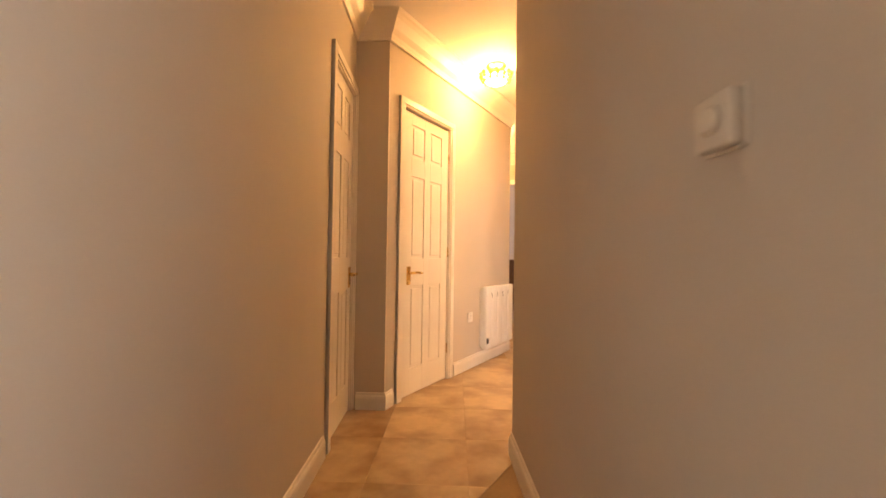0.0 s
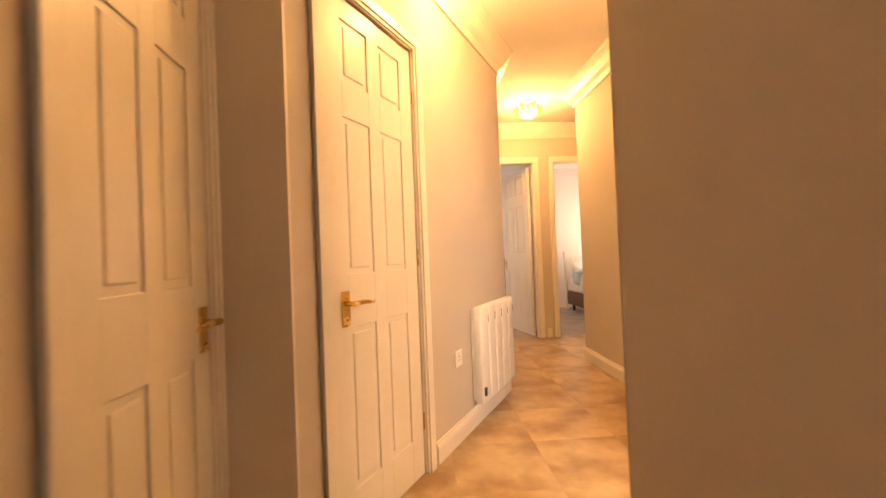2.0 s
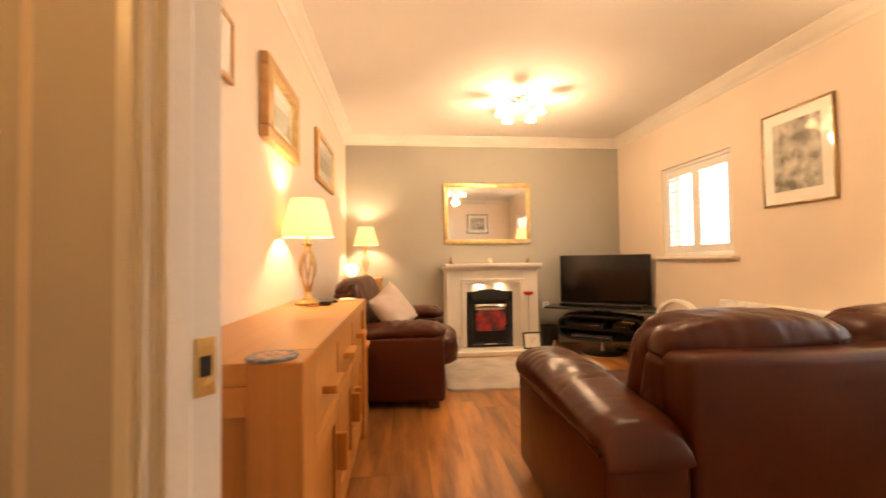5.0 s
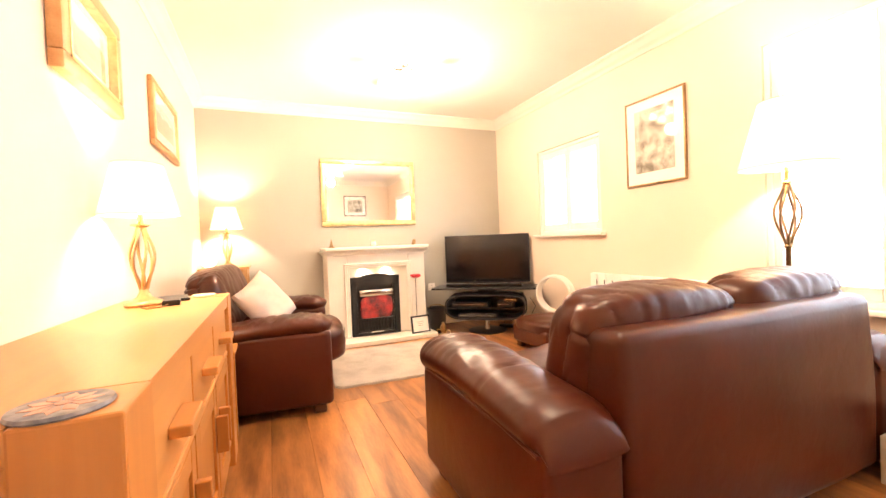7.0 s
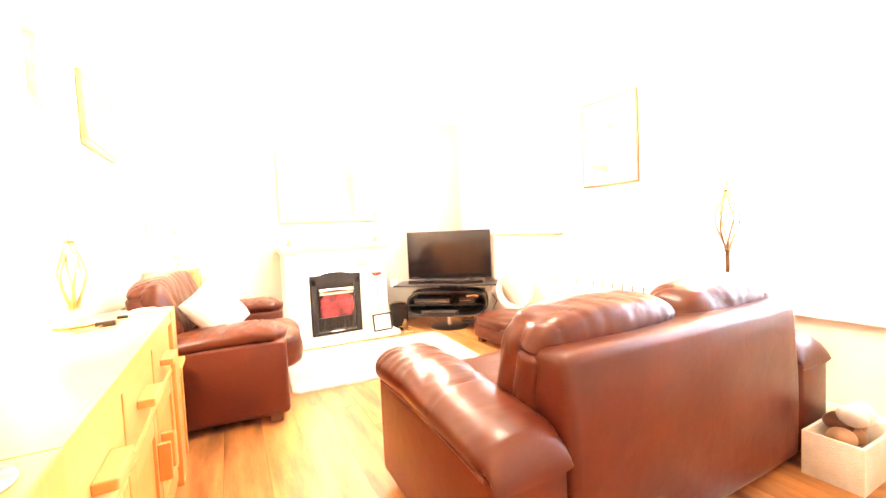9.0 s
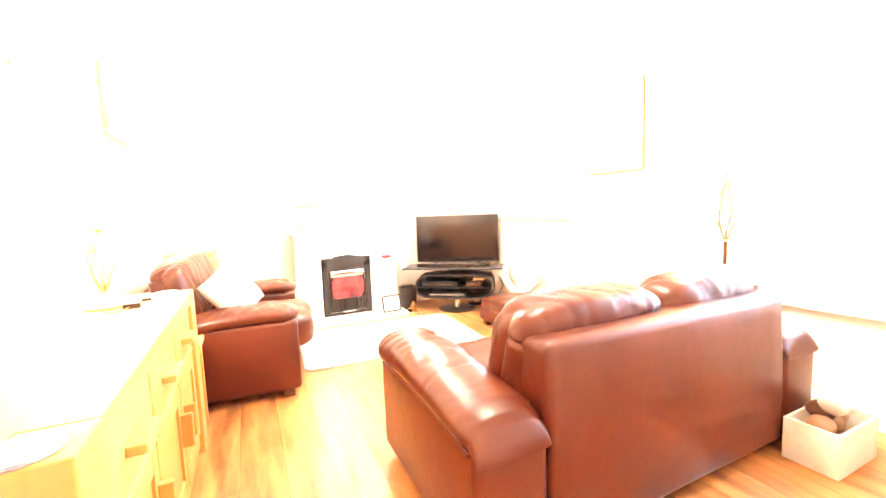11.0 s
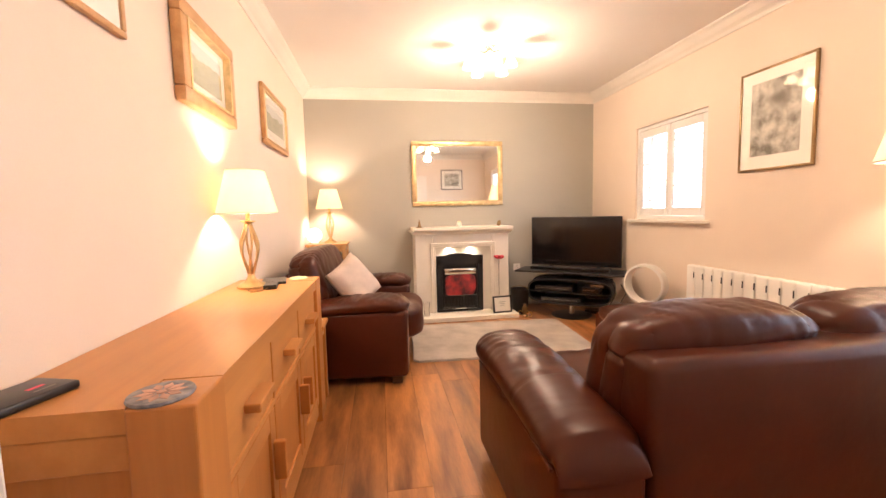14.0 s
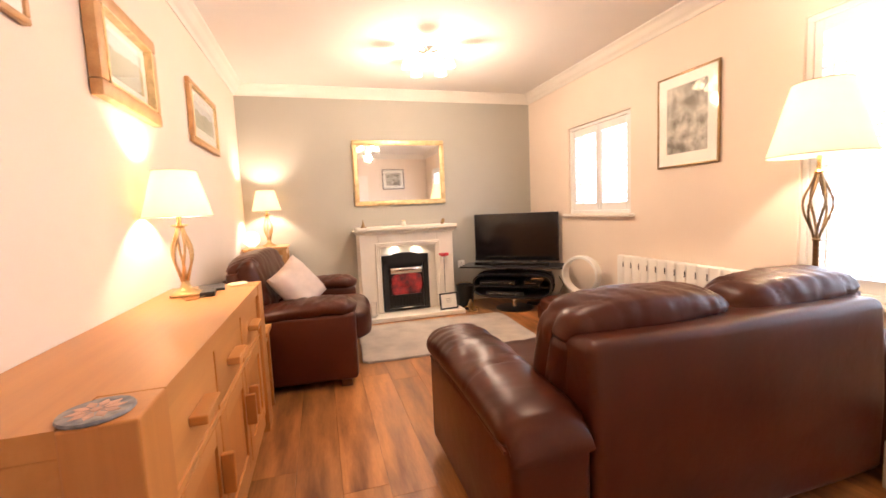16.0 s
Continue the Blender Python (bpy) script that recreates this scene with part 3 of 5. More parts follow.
def ceiling_glow(m):
    ob = thing("ceiling_light", "lit flush ceiling light of yellow-green glass beads", "ceiling light", m, "hall ceiling lights")
    part("ceiling_plate", lathe([(0.0, 0.005), (0.075, 0.0), (0.08, -0.012), (0.05, -0.025), (0.0, -0.026)], 28, caps=False), BRASS, ob, smooth=True)
    part("glass_bowl", lathe([(0.0, -0.158), (0.045, -0.152), (0.08, -0.135), (0.10, -0.112), (0.104, -0.10), (0.098, -0.10), (0.075, -0.13), (0.0, -0.150)], 32, caps=False), LIT_GLASS, ob, "glowing frosted glass bowl", smooth=True)
    for ring, (r, z, count) in enumerate(((0.125, -0.078, 14), (0.114, -0.104, 13), (0.097, -0.128, 11))):
        for k in range(count):
            a = 2 * math.pi * (k + 0.5 * ring) / count
            part("bead", lathe([(0.002, -0.016), (0.014, -0.008), (0.016, 0.0), (0.012, 0.012), (0.002, 0.017)], 8, m=pose(r * math.cos(a), r * math.sin(a), z)), BEAD, ob, "yellow-green glass bead", smooth=True)
    for k in range(3):
        a = 2 * math.pi * k / 3
        part("arm", tube([(0.05 * math.cos(a), 0.05 * math.sin(a), -0.02), (0.12 * math.cos(a), 0.12 * math.sin(a), -0.06)], 0.004, 6), BRASS, ob)
    return ob


ceiling_glow(pose(1.61, 3.69, 2.53))
ceiling_glow(pose(2.66, 5.68, 2.53, 0, 0, 40))


def wall_socket(m, label, gangs=2, mat=WHITE_PLASTIC):
    ob = thing("wall_socket", label, "socket", m)
    w = 0.146 if gangs == 2 else 0.086
    part("face_plate", box((-w / 2, -0.010, -0.043), (w / 2, 0, 0.043), 0.003, 2), mat, ob)
    for g in range(gangs):
        x = (g - (gangs - 1) / 2) * 0.062
        for dx, dz, sx, sz in ((0, 0.012, 0.0025, 0.006), (-0.011, -0.010, 0.0045, 0.002), (0.011, -0.010, 0.0045, 0.002)):
            part("pin_hole", box((x + dx - sx, -0.0106, dz - sz), (x + dx + sx, -0.0098, dz + sz)), BLACK, ob)
        part("switch", box((x - 0.008, -0.014, 0.024), (x + 0.008, -0.009, 0.036), 0.001, 1), WHITE_PLASTIC, ob)
    return ob


wall_socket(C @ pose(2.282, 4.68, 0.465, 0, 0, -90), "brushed metal wall socket with dark inserts", 1, CHROME)
wall_socket(S @ pose(-1.30, 4.13, 0.45, 0, 0, 90), "white single wall socket on the greige wall", 1)
wall_socket(pose(6.70, 1.488, 0.466, 0, 0, -90), "white single wall socket beside the fireplace", 1)
thermostat = thing("thermostat", "pale plastic wall thermostat in the hall", "thermostat", N @ pose(1.075, 1.085, 1.165, 0, 0, -90))
part("back_plate", box((-0.040, -0.006, -0.040), (0.040, 0, 0.040), 0.002, 1), STONE_PLASTIC, thermostat)
part("housing", box((-0.036, -0.026, -0.037), (0.036, -0.006, 0.037), 0.006, 3), STONE_PLASTIC, thermostat, smooth=True)
part("dial", lathe([(0.019, 0), (0.019, 0.006), (0.015, 0.010)], 24, m=pose(0.006, -0.026, 0, 90)), STONE_PLASTIC, thermostat, smooth=True)

# ---- bedrooms beyond the hall ----
bed = thing("bed", "double bed with floral white duvet and slatted cream headboard", "bed", C @ pose(3.30, 7.02, 0))
part("bed_base", box((0, 0.05, 0.10), (1.40, 1.92, 0.32), 0.01, 2), DARK_WOOD, bed, "dark brown divan base")
part("mattress", box((0.0, 0.03, 0.32), (1.40, 1.92, 0.54), 0.05, 3), DUVET, bed)
part("duvet", pillow((1.52, 1.45, 0.36), 5, 12, 0.03, 3, m=pose(0.70, 0.70, 0.54)), DUVET, bed, "white floral duvet", smooth=True)
part("blanket", pillow((1.50, 0.32, 0.30), 5, 10, 0.02, 5, m=pose(0.70, 1.46, 0.575)), BLUE_CLOTH, bed, "pale blue folded throw", smooth=True)
for x in (0.35, 1.05):
    part("pillow", pillow((0.62, 0.40, 0.20), 3, 8, 0.015, x, m=pose(x, 1.72, 0.70, 25)), DUVET, bed, smooth=True)
head = part("headboard", box((-0.02, 1.93, 0.90), (1.42, 1.97, 0.97), 0.008, 2), GLOSS, bed, "cream slatted headboard")
for k in range(17):
    part("slat", box((0.02 + k * 0.085, 1.938, 0.45), (0.055 + k * 0.085, 1.962, 0.905), 0.003, 1), GLOSS, head)
for x in (-0.03, 1.38):
    part("post", box((x, 1.925, 0), (x + 0.05, 1.975, 1.0), 0.006, 2), GLOSS, head)
for x, y in ((0.08, 0.12), (1.32, 0.12), (0.08, 1.85), (1.32, 1.85)):
    part("foot", lathe([(0.025, -0.008), (0.03, 0.10)], 12, m=pose(x, y, 0)), BLACK, bed)

chest = thing("chest_of_drawers", "dark-stained wooden chest of drawers in the bedroom", "chest of drawers", C @ pose(1.62, 8.15, -0.01))
part("carcass", box((0, 0, 0), (0.52, 0.80, 0.93), 0.006, 2), DARK_WOOD, chest)
part("top", box((-0.015, -0.015, 0.93), (0.535, 0.815, 0.955), 0.006, 2), DARK_WOOD, chest)
for k in range(4):
    drawer = part("drawer", box((0.02, -0.018, 0.05 + k * 0.22), (0.50, 0.001, 0.25 + k * 0.22), 0.005, 2), DARK_WOOD, chest)
    for x in (0.14, 0.38):
        part("knob", lathe([(0.008, 0), (0.015, 0.012), (0.012, 0.022), (0.002, 0.026)], 12, m=pose(x, -0.018, 0.15 + k * 0.22, 90)), BRASS, drawer, smooth=True)
vase = tagged(part("ornament", lathe([(0.04, 0), (0.055, 0.05), (0.03, 0.11), (0.045, 0.16), (0.02, 0.2)], 20, m=C @ pose(1.98, 8.35, 0.946)), DARK_WOOD, smooth=True), "dark turned wooden ornament on the chest", "ornament")


# ---- pictures and mirror ----
def framed(name, label, m, width, height, rim, depth, frame_mat, mount=0.0, art=None, bottom=None, group="framed prints", lines=0, inner=None):
    """A framed print: local x along the wall, z up from its bottom edge, -y out from the wall."""
    ob = thing(name, label, "picture", m, group)
    for nm, lo, hi in (("frame_bar", (0, 0), (width, rim)), ("frame_bar", (0, height - rim), (width, height)), ("frame_bar", (0, rim), (rim, height - rim)), ("frame_bar", (width - rim, rim), (width, height - rim))):
        b = box((lo[0], -depth, lo[1]), (hi[0], 0, hi[1]), min(0.008, rim * 0.25), 2)
        part(nm, b, frame_mat, ob, smooth=True)
    if inner:
        e = rim * 0.97
        b = bmesh.new()
        for lo, hi in (((e, e), (width - e, e + 0.010)), ((e, height - e - 0.010), (width - e, height - e)), ((e, e), (e + 0.010, height - e)), ((width - e - 0.010, e), (width - e, height - e))):
            box((lo[0], -depth - 0.003, lo[1]), (hi[0], -0.008, hi[1]), 0.002, 1, bm=b)
        part("slip", b, inner, ob, "bright gilt inner slip")
    part("mount", box((rim - 0.004, -0.012, rim - 0.004), (width - rim + 0.004, -0.006, height - rim + 0.004)), MOUNT, ob, "cream card mount")
    if art:
        l, r, lo, hi = rim + mount, width - rim - mount, rim + (bottom or mount), height - rim - mount
        split = lo + (hi - lo) * 0.48
        if len(art) == 2:
            part("painted_land", box((l, -0.0135, lo), (r, -0.0125, split)), art[0], ob)
            part("painted_sky", box((l, -0.0135, split), (r, -0.0125, hi)), art[1], ob)
            ridge = bmesh.new()
            step = (r - l) / 12
            prism([(l + k * step, split - 0.01) for k in range(13)] + [(l + k * step, split + 0.028 * (1.2 + noise.noise(Vector((k * 0.45, width * 5, 0))))) for k in range(12, -1, -1)], 0, 0.0009, bm=ridge, m=pose(0, -0.0135, 0, 90))
            part("painted_hills", ridge, art[0], ob)
        else:
            part("print", box((l, -0.0135, lo), (r, -0.0125, hi)), art[0], ob)
    for k in range(lines):
        z = height * (0.66 - 0.12 * k)
        part("text_bar", box((width * 0.22, -0.0134, z), (width * (0.78 - 0.09 * (k % 2)), -0.0124, z + 0.006)), INK, ob)
    part("glazing", box((rim - 0.002, -0.0185, rim - 0.002), (width - rim + 0.002, -0.0165, height - rim + 0.002)), GLASS, ob).visible_shadow = False
    return ob


framed("framed_print", "small framed text print in a light wood frame", pose(2.81, 3.908, 1.715), 0.58, 0.25, 0.022, 0.022, FRAME_WOOD, lines=3)
framed("framed_print", "landscape print in a broad gilt wooden frame", pose(3.72, 3.908, 1.62), 0.595, 0.412, 0.062, 0.045, FRAME_WOOD, 0.055, (MEADOW, SKYWASH), inner=GILT)
framed("framed_print", "pale landscape print in a honey wood frame", pose(4.945, 3.908, 1.66), 0.735, 0.414, 0.036, 0.028, FRAME_WOOD, 0.085, (MEADOW, SKYWASH), inner=GILT)
framed("framed_print", "tall pencil landscape in a thin dark gilt frame", pose(4.586, 0.502, 1.388, 0, 0, 180), 0.532, 0.684, 0.016, 0.020, BRONZE, 0.075, (SKETCH,), bottom=0.085)
framed("framed_print", "small dark-framed print on the far cream wall", N @ pose(1.192, 1.22, 1.70, 0, 0, 90), 0.54, 0.48, 0.02, 0.02, BLACK, 0.07, (SKETCH,))
framed("framed_print", "dark-framed picture on the bedroom wall", C @ pose(2.238, 8.10, 1.66, 0, 0, -90), 0.42, 0.36, 0.03, 0.03, DARK_WOOD, 0.04, (SKETCH,))
mirror = thing("wall_mirror", "rectangular wall mirror in a moulded gilt frame", "mirror", pose(6.698, 2.742, 1.227, 0, 0, -90))
for lo, hi in (((0, 0), (1.080, 0.05)), ((0, 0.694), (1.080, 0.744)), ((0, 0.05), (0.05, 0.694)), ((1.030, 0.05), (1.080, 0.694))):
    part("frame_bar", box((lo[0], -0.032, lo[1]), (hi[0], 0, hi[1]), 0.010, 3), GILT, mirror, smooth=True)
part("mirror_glass", box((0.046, -0.016, 0.046), (1.034, -0.006, 0.698)), MIRROR, mirror, "clear mirror glass")
b = bmesh.new()
for lo, hi in (((0.05, 0.05), (1.030, 0.056)), ((0.05, 0.688), (1.030, 0.694)), ((0.05, 0.05), (0.056, 0.694)), ((1.024, 0.05), (1.030, 0.694))):
    box((lo[0], -0.024, lo[1]), (hi[0], -0.010, hi[1]), 0.001, 1, bm=b)
part("inner_bead", b, GILT, mirror)


# ---- sideboard and the things on it ----
sideboard = thing("sideboard", "light oak sideboard with three drawers and three doors", "sideboard", pose(2.712, 3.905, 0))
SL, SD, SH = 1.618, 0.43, 0.80


def sb(name, lo, hi, mat=OAK, r=0.004, parent=None, label=""):
    return part(name, box((lo[0], -hi[1], lo[2]), (hi[0], -lo[1], hi[2]), r, 2), mat, parent or sideboard, label)


for x in (0.0, SL - 0.145):
    sb("corner_post", (x, SD - 0.125, 0), (x + 0.145, SD, SH), OAK_UP_SHADED, 0.005)
    sb("back_post", (x, 0.0, 0), (x + 0.10, 0.05, SH - 0.05), OAK_UP_SHADED)
    sb("side_panel", (x + 0.03, 0.05, 0.06), (x + 0.11, SD - 0.126, SH - 0.052), OAK_UP_SHADED)
    sb("side_rail", (x + 0.012, 0.01, SH - 0.125), (x + 0.12, SD - 0.127, SH - 0.052))
    sb("side_rail", (x + 0.012, 0.01, 0.04), (x + 0.12, SD - 0.127, 0.12))
b = box((0.008, -SD + 0.126, SH - 0.05), (SL - 0.008, 0, SH - 0.0005))
box((0.1465, -SD + 0.003, SH - 0.05), (SL - 0.1465, -SD + 0.126, SH - 0.0005), bm=b)
bmesh.ops.remove_doubles(b, verts=b.verts, dist=1e-5)
part("top_board", b, OAK, sideboard)
sb("plinth_rail", (0.146, SD - 0.09, 0.04), (SL - 0.146, SD - 0.02, 0.11))
sb("carcass", (0.12, 0.01, 0.05), (SL - 0.12, SD - 0.06, SH - 0.06), r=0.0)
sb("middle_rail", (0.146, SD - 0.05, 0.525), (SL - 0.146, SD - 0.012, 0.548))
BAY = (SL - 0.29) / 3
for k in range(3):
    x = 0.145 + k * BAY
    if k:
        sb("stile", (x - 0.008, SD - 0.06, 0.11), (x + 0.008, SD - 0.012, SH - 0.05), OAK_UP_SHADED, 0.001)
    d = sb("drawer", (x + 0.011, SD - 0.03, 0.552), (x + BAY - 0.011, SD - 0.014, SH - 0.055))
    sb("handle", (x + BAY / 2 - 0.075, SD - 0.014, 0.635), (x + BAY / 2 + 0.075, SD + 0.030, 0.660), OAK, 0.004, d, "oak bar handle")
    door = sb("door", (x + 0.011, SD - 0.034, 0.114), (x + BAY - 0.011, SD - 0.022, 0.521), OAK_UP_SHADED, 0.001)
    for lo, hi in (((x + 0.011, 0.114), (x + 0.071, 0.521)), ((x + BAY - 0.071, 0.114), (x + BAY - 0.011, 0.521))):
        sb("door_stile", (lo[0], SD - 0.033, lo[1]), (hi[0], SD - 0.013, hi[1]), OAK_UP_SHADED, 0.002, door)
    for z0, z1 in ((0.114, 0.172), (0.463, 0.521)):
        sb("door_rail", (x + 0.0715, SD - 0.033, z0), (x + BAY - 0.0715, SD - 0.0135, z1), OAK, 0.002, door)
    hx = x + (BAY - 0.055 if k < 2 else 0.035)
    sb("handle", (hx, SD - 0.013, 0.29), (hx + 0.022, SD + 0.026, 0.42), OAK_UP_SHADED, 0.004, door, "oak upright handle")


def cage_stem(ob, z0, z1, width, bars, mat, foot_r=0.0):
    """Bent rods that swell from z0 to z1 like a cage."""
    for k in range(bars):
        a = 2 * math.pi * k / bars
        pts = []
        for i in range(13):
            f = i / 12
            r = 0.012 + width * math.sin(math.pi * min(1, f * 1.0)) ** 1.3 * (1.25 - 0.5 * abs(f - 0.62))
            b2 = a + 0.9 * f
            pts.append((r * math.cos(b2), r * math.sin(b2), z0 + (z1 - z0) * f))
        part("cage_rod", tube(pts, 0.0062, 8), mat, ob, smooth=True)


def table_lamp(m, label):
    ob = thing("table_lamp", label, "table lamp", m, "matching table lamps")
    part("base", lathe([(0.068, 0), (0.070, 0.006), (0.066, 0.014), (0.045, 0.024), (0.026, 0.036), (0.018, 0.055), (0.014, 0.07)], 28), ANTIQUE, ob, "antique brass foot", smooth=True)
    cage_stem(ob, 0.066, 0.315, 0.026, 6, ANTIQUE)
    part("collar", lathe([(0.014, 0.305), (0.016, 0.318), (0.036, 0.326), (0.036, 0.330), (0.010, 0.334), (0.010, 0.372)], 20), BRASS, ob, smooth=True)
    part("shade", lathe([(0.140, 0.368), (0.141, 0.370), (0.088, 0.575), (0.0865, 0.575), (0.1385, 0.370)], 40, caps=False), SHADE, ob, "cream fabric cone shade, lit", smooth=True)
    for r, z in ((0.1405, 0.368), (0.088, 0.575)):
        part("shade_wire", tube([(r * math.cos(2 * math.pi * k / 36), r * math.sin(2 * math.pi * k / 36), z) for k in range(36)], 0.0022, 6, closed=True), FABRIC, ob)
    part("bulb", lathe([(0.008, 0.375), (0.013, 0.40), (0.013, 0.43), (0.009, 0.45), (0.002, 0.455)], 16), LIT_GLASS, ob, "lit bulb", smooth=True)
    return ob


table_lamp(pose(4.06, 3.765, 0.8005), "lit antique brass table lamp with cream shade on the sideboard")
table_lamp(pose(6.50, 3.66, 0.85, 0, 0, 30), "lit antique brass table lamp with cream shade in the corner")

coaster = thing("coaster", "round blue and rust flower coaster on the sideboard", "coaster", pose(2.768, 3.560, 0.80))
part("disc", lathe([(0.058, 0), (0.060, 0.003), (0.058, 0.0075)], 36), COASTER_BLUE, coaster, smooth=True)
for k in range(10):
    a = 36 * k
    part("petal", prism([(0.010, 0), (0.030, -0.009), (0.046, 0), (0.030, 0.009)], 0.0074, 0.0084, m=pose(0, 0, 0, 0, 0, a)), COASTER_RUST, coaster, "rust-coloured petal")
part("flower_centre", lathe([(0.009, 0.0074), (0.009, 0.0088)], 16), COASTER_RUST, coaster)
dish = tagged(part("coaster_dish", lathe([(0.045, 0), (0.050, 0.004), (0.047, 0.009), (0.03, 0.007)], 32, m=pose(4.26, 3.58, 0.80)), CREAM_DISH, smooth=True), "pale cream round dish on the sideboard", "coaster")
tablet = thing("tablet", "thin black tablet lying on the sideboard", "tablet", pose(4.19, 3.69, 0.80, 0, 0, 12))
part("case", box((-0.09, -0.06, 0), (0.09, 0.06, 0.012), 0.004, 2), BLACK, tablet)
part("screen", box((-0.082, -0.052, 0.0118), (0.082, 0.052, 0.0128)), BLACK, tablet)
box_black = thing("black_box", "small black electronic box on the sideboard", "electronic box", pose(4.00, 3.66, 0.80, 0, 0, 8))
part("case", box((-0.048, -0.030, 0), (0.048, 0.030, 0.022), 0.004, 2), BLACK, box_black)
part("lid_seam", box((-0.0485, -0.0305, 0.0145), (0.0485, 0.0305, 0.0155)), SCREEN, box_black)
part("cable", tube([(-0.048, 0.01, 0.008), (-0.09, 0.035, 0.004), (-0.10, 0.075, 0.003), (-0.03, 0.10, 0.003), (0.04, 0.115, 0.003)], 0.0022, 6), BRONZE, box_black, smooth=True)
clock = thing("digital_clock", "black digital clock with red digits on the sideboard", "clock", pose(2.795, 3.830, 0.80, 0, 0, -18))
part("case", box((-0.075, -0.055, 0), (0.075, 0.055, 0.018), 0.006, 3), BLACK, clock, smooth=True)
part("digits", box((0.010, -0.012, 0.0178), (0.040, -0.002, 0.0186)), RED_LED, clock, "glowing red digits")
part("text_bar", box((0.005, -0.032, 0.0178), (0.045, -0.028, 0.0186)), INK, clock)


def small_table(name, label, m, w, d, h, mat):
    ob = thing(name, label, "side table", m)
    part("tabletop", box((-w / 2, -d / 2, h - 0.025), (w / 2, d / 2, h), 0.005, 2), mat, ob)
    for x in (-1, 1):
        part("apron", box((x * (w / 2 - 0.03) - 0.009, -d / 2 + 0.055, h - 0.085), (x * (w / 2 - 0.03) + 0.009, d / 2 - 0.055, h - 0.0255)), mat, ob)
        part("apron", box((-w / 2 + 0.055, x * (d / 2 - 0.03) - 0.009, h - 0.085), (w / 2 - 0.055, x * (d / 2 - 0.03) + 0.009, h - 0.0255)), mat, ob)
        for y in (-1, 1):
            part("leg", box((x * (w / 2 - 0.035) - 0.02, y * (d / 2 - 0.035) - 0.02, 0), (x * (w / 2 - 0.035) + 0.02, y * (d / 2 - 0.035) + 0.02, h - 0.0255), 0.004, 1), OAK_UP_SHADED if mat == OAK else mat, ob)
    return ob


nest = small_table("nest_table", "small oak side table beside the armchair", pose(4.448, 3.68, 0), 0.22, 0.42, 0.50, OAK)
part("side_panel", box((-0.105, -0.20, 0.05), (-0.094, 0.20, 0.42), 0.002, 1), OAK_UP_SHADED, nest)
cup = tagged(part("cup_coaster", lathe([(0.035, 0), (0.038, 0.006), (0.034, 0.010)], 24, m=pose(4.49, 3.53, 0.50)), CREAM_DISH, smooth=True), "small pale coaster on the side table", "coaster")
small_table("corner_table", "tall dark oak corner table behind the armchair", pose(6.47, 3.68, 0), 0.40, 0.42, 0.85, FRAME_WOOD)
globe = thing("globe_lamp", "white opal glass globe lamp on the corner table", "table lamp", pose(6.42, 3.815, 0.85))
part("globe", lathe([(0.035, 0.012)] + [(0.078 * math.sin(a * math.pi / 14), 0.088 - 0.078 * math.cos(a * math.pi / 14)) for a in range(2, 14)] + [(0.003, 0.166)], 28), OPAL, globe, smooth=True)
part("base_ring", lathe([(0.038, 0), (0.040, 0.006), (0.036, 0.014)], 24), WHITE_PLASTIC, globe)


